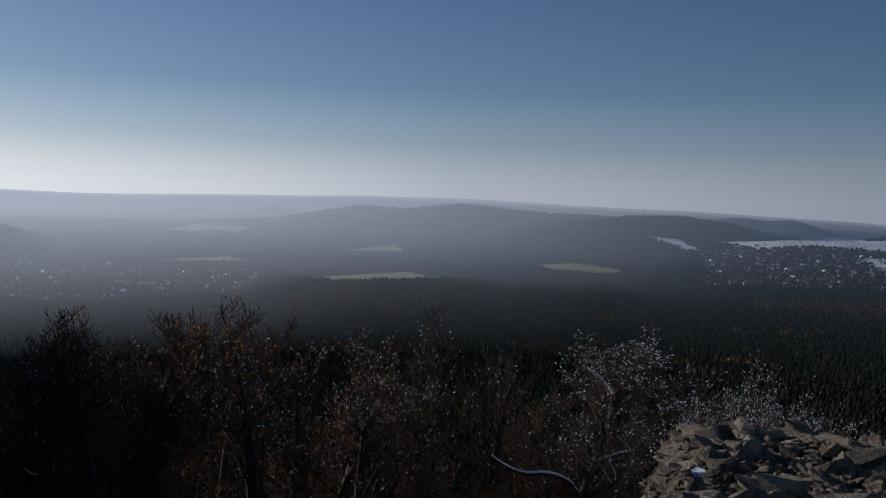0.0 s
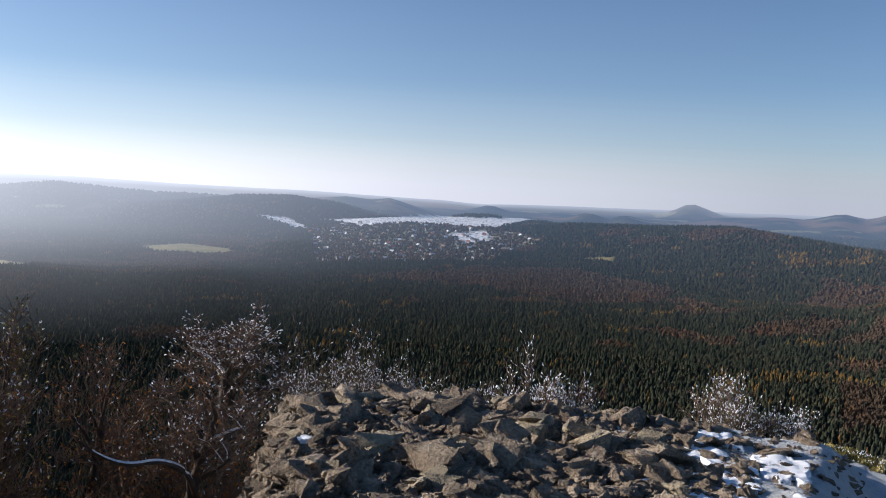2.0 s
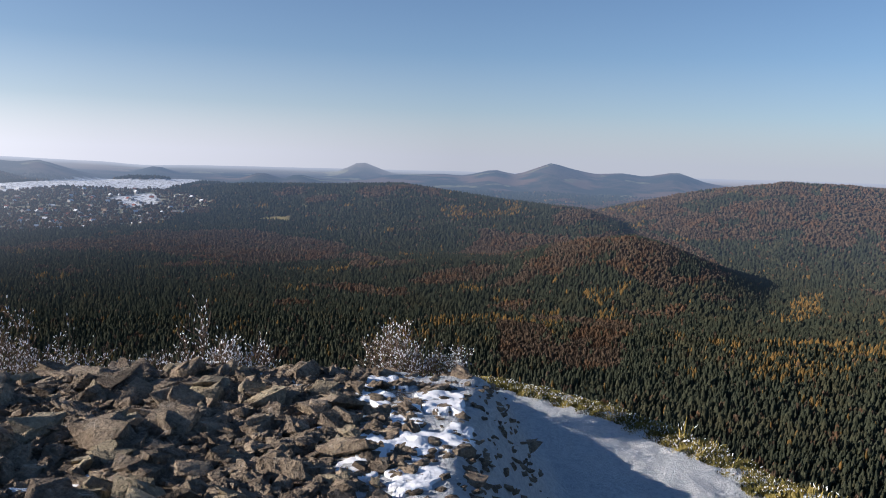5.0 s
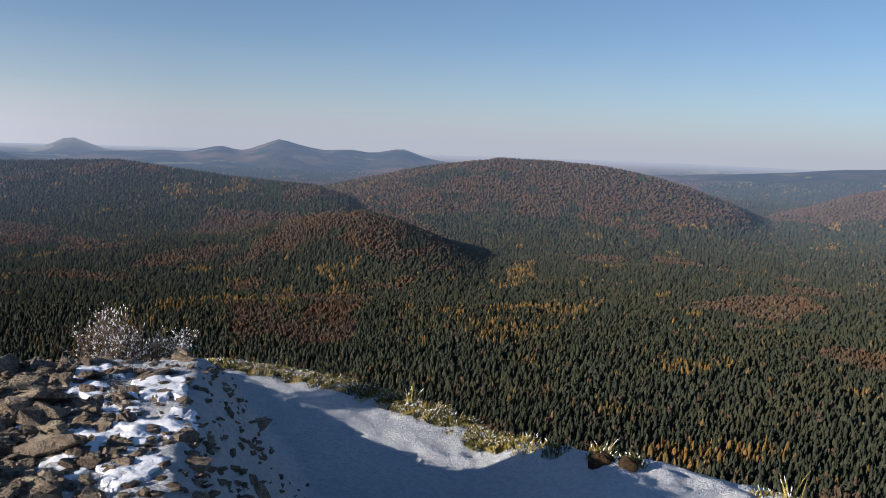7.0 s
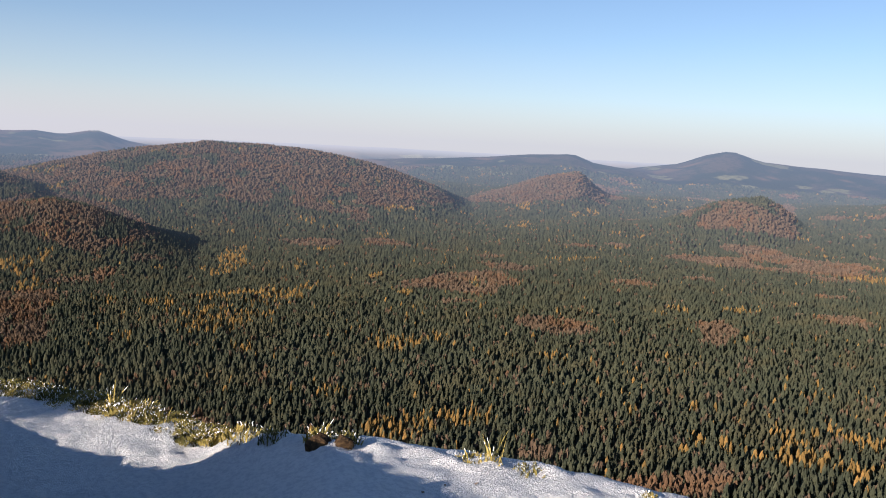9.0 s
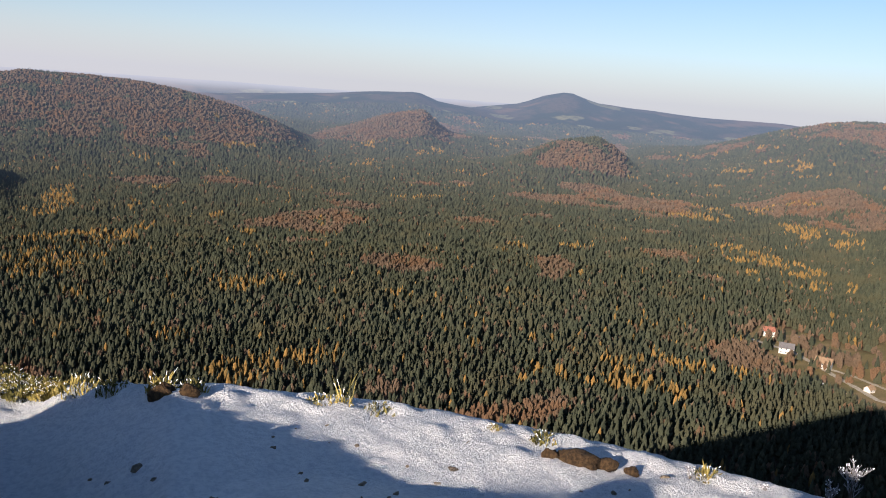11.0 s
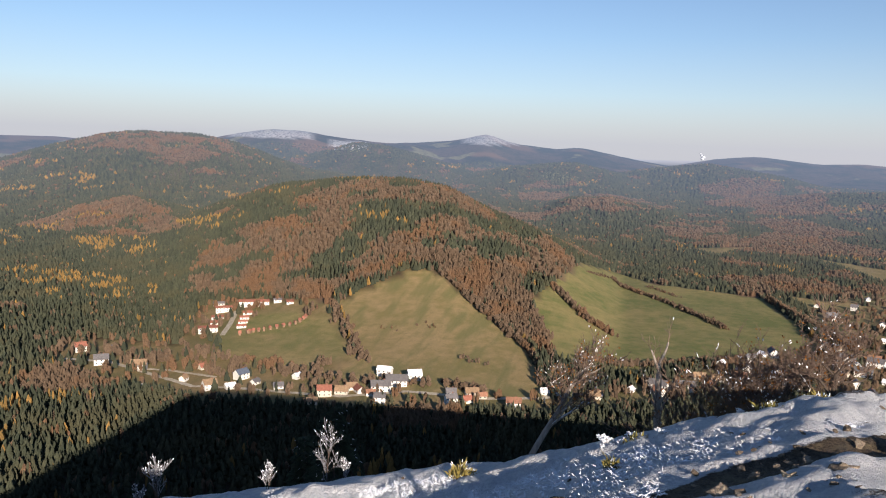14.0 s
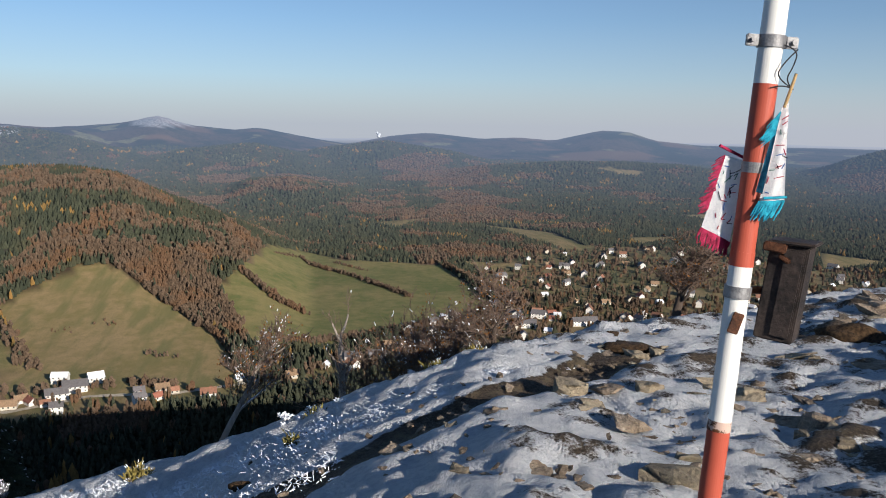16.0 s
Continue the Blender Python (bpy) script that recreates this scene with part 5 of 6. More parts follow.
for k in range(22):
    az = -15.7 + k * 0.97
    d = float(np.interp(az, RIM[:, 0], RIM[:, 1])) - 0.05
    tuft("heath_tuft", "yellow-green heath clump edged with hoar frost", az, d, undergrowth.uniform(0.5, 0.85), undergrowth.uniform(0.08, 0.13), 200 + k, 900, M_HEATH if k % 3 else M_STRAW, 0.10, "heath")
for k, (az, d, w, h) in enumerate(((6.3, 7.6, 0.5, 0.2), (8.4, 7.2, 0.4, 0.18), (11.3, 6.75, 0.3, 0.2), (13.3, 6.7, 0.3, 0.16), (22.1, 6.95, 0.4, 0.12), (26.1, 6.95, 0.4, 0.1), (34.0, 6.7, 0.2, 0.09), (37.6, 6.55, 0.3, 0.12), (48.6, 6.7, 0.3, 0.15), (88.4, 7.6, 0.3, 0.12), (98.9, 7.9, 0.35, 0.14), (96.3, 7.8, 0.3, 0.12), (76.9, 7.2, 0.25, 0.15), (86.6, 6.9, 0.14, 0.12))):
    d = float(np.interp(az, RIM[:, 0], RIM[:, 1])) + (0.05 if az < 86 else d - 7.6)
    tuft("heath_tuft", "low dark heath clump with frosted tips on the rim", az, d, w, h, 240 + k, 110, M_HEATH if k % 2 else M_STRAW, 0.2, "heath")
for az, d, h, s in ((23.3, 8.5, 0.4, 270), (23.8, 8.5, 0.33, 271), (-2.0, 10.9, 0.4, 272), (1.0, 10.3, 0.35, 273)):
    tuft("dry_grass", "a few tall dry grass stalks on the snowy rim", az, d, 0.16, h, s, 14, M_STRAW, 0.4)


def turf_lump(az, d, w, h, seed):
    g = Vector((seed * 3.1, seed * 1.7, 0))
    bm = bmesh.new()
    bmesh.ops.create_icosphere(bm, subdivisions=3, radius=1)
    for p in bm.verts:
        k = 1 + 0.4 * noise.noise(p.co * 1.8 + g) + 0.18 * noise.noise(p.co * 6 + g)
        p.co = Vector((p.co.x * w / 2 * k, p.co.y * w * 0.3 * k, p.co.z * h * k))
    x, y = bearing(az, d)
    ob = part("turf_lump", bm, M_TURF, smooth=True)
    ob.matrix_basis = pose(x, y, ground_z(az, d) + 0.01, 0, 0, -az)
    return tagged(ob, "bare brown lump of turf breaking through the snow", "turf", "turf lumps")


for k, (az, d, w, h) in enumerate(((40.0, 7.75, 0.4, 0.12), (41.9, 7.8, 0.2, 0.09), (38.0, 7.75, 0.16, 0.07), (43.6, 7.8, 0.14, 0.06), (11.4, 8.3, 0.25, 0.14), (13.1, 8.3, 0.2, 0.12), (108.8, 8.3, 0.5, 0.06), (107.2, 8.9, 0.4, 0.06), (122.0, 9.3, 0.6, 0.16), (83.2, 6.0, 0.15, 0.04))):
    turf_lump(az, d, w, h, 300 + k)
# ------------------------------------------------------------------ the marker pole on the summit


def rod(a, b, r0, r1, sides=24, rings=1):
    """A straight bar from a to b."""
    bm = bmesh.new()
    a, b = Vector(a), Vector(b)
    axis = (b - a).normalized()
    u = axis.orthogonal().normalized()
    w = axis.cross(u)
    loops = []
    for i in range(rings + 1):
        t = i / rings
        r, c = r0 + (r1 - r0) * t, a.lerp(b, t)
        loops.append([bm.verts.new(c + (u * math.cos(2 * math.pi * k / sides) + w * math.sin(2 * math.pi * k / sides)) * r) for k in range(sides)])
    for p, q in zip(loops, loops[1:]):
        for k in range(sides):
            bm.faces.new((p[k], p[(k + 1) % sides], q[(k + 1) % sides], q[k]))
    bm.faces.new(loops[0][::-1])
    bm.faces.new(loops[-1])
    return bm


def block(size, at=(0, 0, 0), turn=None, bevel=0.003):
    bm = bmesh.new()
    bmesh.ops.create_cube(bm, size=1)
    bmesh.ops.scale(bm, vec=size, verts=bm.verts)
    if bevel:
        bmesh.ops.bevel(bm, geom=list(bm.edges), offset=bevel, segments=2, affect="EDGES")
    m = Matrix.Translation(at) @ (turn or Matrix.Identity(4))
    bmesh.ops.transform(bm, matrix=m, verts=bm.verts)
    return bm


def enamel(name, col, rust_at):
    """Chipped paint over rusty iron."""
    n = Nodes(name)
    chips = n.noise(24, 5, 0.75)
    band = n.noise(5, 3, 0.6)
    worn = n.step(n.math("ADD", n.math("MULTIPLY", chips, 0.6), n.math("MULTIPLY", band, 0.4)), rust_at, rust_at + 0.03)
    paint = n.mix(n.noise(3, 4), tuple(0.82 * v for v in col), col)
    rust = n.mix(n.noise(60, 4), (0.03, 0.014, 0.008), (0.16, 0.06, 0.025))
    n.bump(n.math("SUBTRACT", 1.0, worn), 0.5, 0.002)
    return n.done(n.mix(worn, paint, rust), 0.5)


M_WHITE, M_RED = enamel("white_paint", (0.78, 0.77, 0.72), 0.63), enamel("red_paint", (0.42, 0.085, 0.05), 0.64)
M_CHIPPED = enamel("chipped_paint", (0.55, 0.40, 0.33), 0.50)
M_RUST = speckled("rust", (0.035, 0.016, 0.010), (0.12, 0.05, 0.024), 25, 0.85, 0.6, 0.004, "world")
M_STEEL = speckled("grey_steel", (0.16, 0.16, 0.165), (0.30, 0.30, 0.30), 30, 0.55, 0.2, 0.002, "world", 0.5)
M_BOX = speckled("dark_weathered_box", (0.016, 0.013, 0.012), (0.052, 0.038, 0.032), 14, 0.7, 0.6, 0.004, "world")
M_WIRE = plain("black_wire", (0.02, 0.02, 0.022), 0.5)
M_CLOTH = speckled("white_cloth", (0.76, 0.76, 0.77), (0.88, 0.87, 0.85), 40, 0.9, 0.4, 0.003, "world")
M_BLUE_FRINGE = speckled("turquoise_fringe", (0.01, 0.16, 0.25), (0.03, 0.36, 0.48), 60, 0.85, 0, space="world")
M_RED_FRINGE = speckled("crimson_fringe", (0.16, 0.008, 0.03), (0.42, 0.03, 0.09), 60, 0.85, 0, space="world")
M_INK = [plain("ink_%s" % k, c, 0.8) for k, c in (("black", (0.02, 0.02, 0.03)), ("red", (0.4, 0.03, 0.06)), ("green", (0.03, 0.16, 0.12)), ("blue", (0.04, 0.12, 0.35)))]
M_LINING = speckled("blue_lining", (0.008, 0.06, 0.12), (0.02, 0.14, 0.24), 60, 0.85, 0, space="world")
M_STICK = plain("pale_wood", (0.42, 0.28, 0.13), 0.7)

# the pole's axis leans a little
POLE_LOW, POLE_HIGH = Vector((2.2913, -0.7704, -0.0371)), Vector((2.2851, -0.9061, 1.9167))


def on_pole(z):
    return POLE_LOW.lerp(POLE_HIGH, (z + 0.06) / 1.954)


pole = tagged(new("marker_pole"), "leaning red and white painted steel pole with chipped paint", "pole")
R = 0.0268
for z0, z1, mat, name in ((-0.25, 0.90, M_RED, "red_band"), (0.90, 0.925, M_CHIPPED, "rusty_band"), (0.925, 1.296, M_WHITE, "white_band"), (1.296, 1.33, M_RED, "red_tape"), (1.33, 1.71, M_RED, "red_band"), (1.71, 2.30, M_WHITE, "white_band"), (2.30, 2.75, M_RED, "red_band")):
    part(name, rod(on_pole(z0), on_pole(z1), R + (0.0012 if name in ("red_tape", "rusty_band") else 0), R + (0.0012 if name == "red_tape" else 0), 32, 3), mat, pole, smooth=False)
AXIS = (POLE_HIGH - POLE_LOW).normalized()
SIDE = Vector((-0.124, -0.992, 0)).normalized()       # across the view, to the right of someone looking along the plateau
SIDE = (SIDE - AXIS * SIDE.dot(AXIS)).normalized()
BACK = AXIS.cross(SIDE) * -1 if (AXIS.cross(SIDE)).x < 0 else AXIS.cross(SIDE)


def frame_at(z):
    m = Matrix((SIDE, BACK, AXIS)).transposed().to_4x4()
    m.translation = on_pole(z)
    return m


def placed(bm, z):
    bmesh.ops.transform(bm, matrix=frame_at(z), verts=bm.verts)
    return bm


# clamp with two ears and bolts
clamp = part("clamp", placed(rod((0, 0, -0.0135), (0, 0, 0.0135), R + 0.004, R + 0.004, 32), 1.803), M_STEEL, pole, "grey steel pipe clamp")
for sgn in (-1, 1):
    part("ear", placed(block((0.028, 0.012, 0.026), (sgn * 0.044, -0.004, 0), bevel=0.002), 1.803), M_STEEL, clamp)
    part("bolt", placed(rod((sgn * 0.046, -0.018, 0), (sgn * 0.046, 0.012, 0), 0.0055, 0.0055, 6), 1.803), M_STEEL, clamp)
part("tape", placed(rod((0, 0, -0.012), (0, 0, 0.012), R + 0.0015, R + 0.0015, 32), 1.523), M_STEEL, pole, "grey tape round the pole")
part("lower_clamp", placed(rod((0, 0, -0.014), (0, 0, 0.014), R + 0.004, R + 0.004, 32), 1.235), M_STEEL, pole, "worn steel clamp")
part("arm", placed(rod((0.02, 0.012, 0), (0.09, 0.03, 0.004), 0.009, 0.009, 10), 1.237), M_RUST, pole, "rusty pipe arm")
part("paint_flake", placed(block((0.026, 0.004, 0.05), (-0.004, -R + 0.0005, 0), pose(0, 0, 0, 0, 14, 0), 0.0015), 1.165), M_RUST, pole, "patch of bare rust")

# wire that holds the pennants
wire = bpy.data.curves.new("wire", "CURVE")
wire.dimensions, wire.bevel_depth, wire.bevel_resolution = "3D", 0.0016, 1
for pts in (((0.02, -0.026, 0.095), (0.052, -0.03, 0.088), (0.046, -0.028, 0.05), (0.03, -0.03, 0.018), (0.05, -0.03, 0.0)), ((0.05, -0.03, 0.088), (0.012, -0.032, 0.045), (0.014, -0.032, 0.02), (0.05, -0.03, 0.002)), ((0.0, -0.03, 0.0), (0.03, -0.034, 0.012), (0.052, -0.03, 0.0))):
    sp = wire.splines.new("NURBS")
    sp.points.add(len(pts) - 1)
    sp.use_endpoint_u, sp.order_u = True, 3
    for q, c in zip(sp.points, pts):
        q.co = (*(frame_at(1.70) @ Vector(c)), 1)
wire.materials.append(M_WIRE)
tagged(new("wire", wire), "black").parent = pole

# box for the summit book
box = tagged(new("summit_box"), "dark weathered metal box fixed to the pole", "box")
tilt = frame_at(1.256) @ pose(-0.026, 0, 0, 0, 3, -32)
def boxed(bm):
    bmesh.ops.transform(bm, matrix=tilt, verts=bm.verts)
    return bm
part("body", boxed(block((0.085, 0.10, 0.225), (0.115, 0.075, -0.005))), M_BOX, box)
part("front_plate", boxed(block((0.045, 0.008, 0.205), (0.128, 0.0225, -0.004))), M_BOX, box, "rust-stained front plate")
part("lid", boxed(block((0.105, 0.12, 0.008), (0.118, 0.072, 0.112), pose(0, 0, 0, 0, -4, 0))), M_BOX, box, "thin tilted metal lid")
part("hinge", boxed(block((0.05, 0.02, 0.022), (0.085, 0.018, 0.098))), M_RUST, box)
part("hasp", boxed(block((0.03, 0.006, 0.012), (0.11, 0.016, 0.075), pose(0, 0, 0, 0, 24, 0))), M_RUST, box)
part("sticker", boxed(block((0.002, 0.018, 0.045), (0.0715, 0.055, -0.06), bevel=0.0005)), M_STEEL, box, "faded pale sticker")


def cloth(name, corners, cols, rows, folds, depth, mat, parent, label=""):
    """A hanging cloth with folds and a thickness, between four corners."""
    tl, tr, bl, br = [Vector(c) for c in corners]
    bm = bmesh.new()
    grid = []
    for j in range(rows + 1):
        v = j / rows
        line = []
        for i in range(cols + 1):
            u = i / cols
            p = tl.lerp(tr, u).lerp(bl.lerp(br, u), v)
            p = p + BACK * depth * (0.25 + v) * math.sin(u * folds + v * 2.0)
            line.append(bm.verts.new(p))
        grid.append(line)
    for j in range(rows):
        for i in range(cols):
            bm.faces.new((grid[j][i], grid[j][i + 1], grid[j + 1][i + 1], grid[j + 1][i]))
    bmesh.ops.solidify(bm, geom=bm.faces, thickness=0.0012)
    return part(name, bm, mat, parent, label, True)


def fringe(name, a, b, drop, count, mat, parent, seed, folds=0.0, depth=0.0, phase=2.0):
    g = random.Random(seed)
    vs, fs, base = [], [], 0
    for k in range(count):
        u = k / (count - 1)
        p = Vector(a).lerp(Vector(b), u) + BACK * depth * 1.25 * math.sin(u * folds + phase)
        q = p + Vector(drop) * g.uniform(0.75, 1.15) + SIDE * g.gauss(0, 0.004)
        base = tube([p, p.lerp(q, 0.5) + SIDE * g.gauss(0, 0.002), q], [0.0016, 0.0019, 0.0012], 4, vs, fs, base)
    return tagged(soup(name, np.array([tuple(v) for v in vs]), fs, mat, parent), kind="stuff")


def world_at(s, b, z):
    return on_pole(z) + SIDE * s + BACK * b


# furled pennant with a turquoise fringe
pennant = tagged(new("pennant"), "rolled white cloth pennant with turquoise fringe hung on the pole", "pennant")
part("stick", rod(world_at(0.036, -0.034, 1.66), world_at(0.052, -0.034, 1.735), 0.004, 0.0035, 10), M_STICK, pennant, "thin wooden stick")
c1 = (world_at(0.030, -0.036, 1.660), world_at(0.044, -0.036, 1.672), world_at(0.008, -0.040, 1.450), world_at(0.066, -0.034, 1.456))
cloth("cloth", c1, 18, 22, 7.0, 0.004, M_CLOTH, pennant)
fringe("lower_fringe", c1[2], c1[3], SIDE * -0.014 - AXIS * 0.042, 46, M_BLUE_FRINGE, pennant, 3, 7.0, 0.004)
fringe("side_fringe", world_at(0.028, -0.038, 1.650), world_at(0.021, -0.041, 1.60), SIDE * -0.026 - AXIS * 0.03, 20, M_BLUE_FRINGE, pennant, 4)
cloth("lining", (world_at(0.022, -0.036, 1.640), world_at(0.029, -0.036, 1.645), world_at(-0.002, -0.038, 1.47), world_at(0.010, -0.038, 1.466)), 4, 14, 3.0, 0.004, M_LINING, pennant, "dark blue lining of the pennant")
part("hem", rod(world_at(0.012, -0.048, 1.458), world_at(0.064, -0.046, 1.464), 0.003, 0.003, 8), M_BLUE_FRINGE, pennant)
# second pennant behind the pole with a crimson fringe
pennant2 = tagged(new("pennant"), "scribbled white cloth pennant with crimson fringe beside the pole", "pennant")
c2 = (world_at(-0.062, 0.02, 1.545), world_at(-0.012, 0.032, 1.535), world_at(-0.095, 0.02, 1.375), world_at(-0.020, 0.032, 1.345))
cloth("cloth", c2, 16, 18, 5.0, 0.004, M_CLOTH, pennant2)
fringe("lower_fringe", c2[2], c2[3], SIDE * -0.006 - AXIS * 0.034, 52, M_RED_FRINGE, pennant2, 5, 5.0, 0.004)
fringe("side_fringe", c2[0], Vector(c2[0]).lerp(Vector(c2[2]), 0.75), SIDE * -0.022 - AXIS * 0.014, 40, M_RED_FRINGE, pennant2, 6)
part("stick", rod(world_at(-0.078, 0.02, 1.566), world_at(-0.008, 0.030, 1.540), 0.0035, 0.0035, 8), M_RED_FRINGE, pennant2, "red stick")


def scribbles(parent, corners, marks, folds, depth, seed):
    """Strokes of faded writing, as plain bars."""
    g = random.Random(seed)
    tl, tr, bl, br = [Vector(c) for c in corners]
    for k in range(marks):
        u, v = g.uniform(0.12, 0.85), g.uniform(0.1, 0.92)
        p = tl.lerp(tr, u).lerp(bl.lerp(br, u), v) + BACK * (depth * (0.25 + v) * math.sin(u * folds + v * 2.0) - 0.0022)
        a = g.uniform(0, math.pi)
        way = SIDE * math.cos(a) + AXIS * math.sin(a)
        ln = g.uniform(0.004, 0.012)
        part("ink_stroke", rod(p - way * ln, p + way * ln, 0.0012, 0.0009, 5), g.choice(M_INK), parent)


scribbles(pennant2, c2, 26, 5.0, 0.004, 11)
scribbles(pennant, c1, 14, 7.0, 0.004, 12)

# ------------------------------------------------------------------ houses
M_WALL = [speckled("render_%d" % k, tuple(0.85 * v for v in c), c, 0.5, 0.9, 0, space="world", vary=0.25) for k, c in enumerate(((0.66, 0.64, 0.59), (0.50, 0.46, 0.38), (0.22, 0.14, 0.09)))]
M_ROOF = {k: speckled("roof_" + k, tuple(0.7 * v for v in c), c, 0.8, 0.8, 0.3, 0.05, "world", vary=0.3) for k, c in (("r", (0.30, 0.12, 0.08)), ("g", (0.16, 0.15, 0.15)), ("t", (0.30, 0.20, 0.12)), ("b", (0.10, 0.12, 0.16)), ("w", (0.75, 0.76, 0.78)), ("o", (0.32, 0.16, 0.10)))}
M_PANE = plain("dark_window", (0.03, 0.035, 0.04), 0.2)
M_BRICK = plain("chimney_brick", (0.22, 0.10, 0.07), 0.9)


def gable(length, width, eave, rise):
    bm = bmesh.new()
    l, w = length / 2, width / 2
    pts = [(-w, -1.5), (w, -1.5), (w, eave), (0, eave + rise), (-w, eave)]
    a, b = [bm.verts.new((-l, y, z)) for y, z in pts], [bm.verts.new((l, y, z)) for y, z in pts]
    bm.faces.new(a[::-1])
    bm.faces.new(b)
    for k in range(5):
        bm.faces.new((a[k], a[(k + 1) % 5], b[(k + 1) % 5], b[k]))
    bmesh.ops.recalc_face_normals(bm, faces=bm.faces)
    return bm


def roof_mesh(length, width, eave, rise, over=0.5, thick=0.25):
    bm = bmesh.new()
    l, w = length / 2 + over, width / 2
    k = (w + over) / w
    prof = [(-w - over, eave + rise - rise * k), (0, eave + rise), (w + over, eave + rise - rise * k)]
    ring = prof + [(y, z + thick) for y, z in prof[::-1]]
    ring = [(y, z + 0.02) for y, z in ring]
    a, b = [bm.verts.new((-l, y, z)) for y, z in ring], [bm.verts.new((l, y, z)) for y, z in ring]
    n = len(ring)
    for i in range(n):
        bm.faces.new((a[i], a[(i + 1) % n], b[(i + 1) % n], b[i]))
    for r in (a[::-1], b):
        bm.faces.new((r[0], r[1], r[4], r[5]))
        bm.faces.new((r[1], r[2], r[3], r[4]))
    bmesh.ops.recalc_face_normals(bm, faces=bm.faces)
    return bm


def house(length, width, roof, wall=0, storeys=1, name="house", label="", rise=None, far=False):
    length, width = 0.8 * length, 0.8 * width
    words = {"r": "red-tiled", "g": "grey slate", "t": "brown tiled", "b": "blue-grey", "w": "snow-covered", "o": "bright orange"}
    coat = ("whitewashed", "ochre", "timber-clad")[wall]
    eave = 2.4 * storeys
    rise = rise or width * 0.42
    root = tagged(new(name), label or "%s house with a %s roof" % (coat, words[roof]), "house")
    w = part("wall", gable(length, width, eave, rise), M_WALL[wall], root)
    part("roof", roof_mesh(length, width, eave, rise), M_ROOF[roof], root)
    if not far:
        part("chimney", block((0.7, 0.7, 1.8), (length * 0.18, 0.6, eave + rise + 0.1), bevel=0), M_BRICK, root)
        n = max(2, int(length / 3.2))
        for side in (-1, 1):
            for s in range(storeys):
                for k in range(n):
                    part("window", block((0.9, 0.12, 1.0), (-length / 2 + (k + 0.5) * length / n, side * width / 2, 1.3 + 2.4 * s), bevel=0), M_PANE, w)
    return root


def settle(ob, az, el, turn):
    d = sight_distance(az, el)
    x, y = bearing(az, d)
    ob.matrix_basis = pose(x, y, ground_z(az, d) + 0.2, 0, 0, turn - az)
    return ob


# the hamlet under the summit: bearing, angle of sight, length, width, turn, roof
HOMESTEADS = [(52.12, -14.12, 12, 9, 20, "r"), (54.10, -14.17, 9, 7, 10, "g"), (53.37, -14.97, 14, 10, 0, "g"), (55.67, -15.50, 15, 10, -10, "t"), (59.75, -15.65, 8, 7, 30, "r"), (62.27, -16.40, 13, 9, 40, "b"), (60.17, -16.97, 12, 9, 20, "t"), (58.50, -16.35, 8, 6, 60, "t"), (64.79, -17.07, 9, 7, 0, "g"),
              (66.05, -16.44, 8, 6, 50, "w"), (67.94, -17.60, 13, 9, 0, "r"), (74.24, -16.52, 13, 10, 10, "w"), (72.14, -16.28, 14, 8, -20, "w")]
OUTLYING = [(69.83, -17.21, 10, 8, 10, "t"), (76.86, -17.39, 9, 7, 0, "g"), (78.02, -17.86, 9, 7, 30, "r"), (79.07, -17.58, 8, 6, 10, "o"), (55.67, -16.74, 7, 5, 0, "w"), (57.34, -17.08, 6, 5, 0, "t"), (51.28, -15.03, 7, 5, 0, "g"), (61.53, -17.01, 9, 6, 20, "w"), (63.21, -16.78, 8, 6, 50, "g"), (67.10, -18.15, 9, 7, 0, "t"),
            (71.19, -17.58, 8, 6, 0, "o"), (81.28, -17.86, 8, 6, 0, "g"), (83.48, -17.05, 10, 7, 15, "w")]
for k, (az, el, ln, wd, turn, roof) in enumerate(HOMESTEADS + OUTLYING):
    settle(house(ln, wd, roof, (0, 0, 0, 0, 1, 0)[k % 6], 1 + (ln > 11)), az, el, turn)
settle(house(20, 11, "g", 0, 2, label="large white guesthouse with a grey hipped roof"), 72.98, -16.91, 0)
# the holiday camp above it
settle(house(38, 10, "r", 0, 2, "camp_building", "long white camp building with a flat red roof", 1.6), 63.11, -11.58, 0)
for az, el, ln, wd, roof in ((64.68, -11.36, 10, 8, "g"), (65.52, -11.46, 9, 7, "r"), (60.80, -11.52, 14, 7, "g"), (61.12, -11.98, 20, 7, "r"), (60.70, -12.44, 14, 7, "r"), (60.49, -12.78, 9, 7, "r"), (60.07, -13.28, 22, 9, "r")):
    settle(house(ln, wd, roof, 0, 1 + (ln > 18), "camp_building", "low white camp building with a shallow roof", 1.4), az, el, 4)
for az, el in ((62.69, -12.18), (62.48, -12.50), (62.38, -12.77), (62.27, -13.04)):
    settle(house(11, 4, "r", 0, 1, "camp_hut", "row hut with white walls and red roof", 1.2), az, el, 0)
hut = house(2.6, 2.6, "r", 2, 1, "cabin", "small brown wooden cabin beside the playing field", 1.4, True)
settle(hut, 62.17, -13.52, 0)
for k in range(1, 14):
    t = k / 14 * math.pi
    az = 64.65 - 2.0 * math.cos(t)
    d = sight_distance(az, -13.42 + 1.15 * (k / 14) ** 2)
    x, y = bearing(az, d)
    copy_thing(hut, pose(x, y, ground_z(az, d) + 0.2, 0, 0, 40 * k))

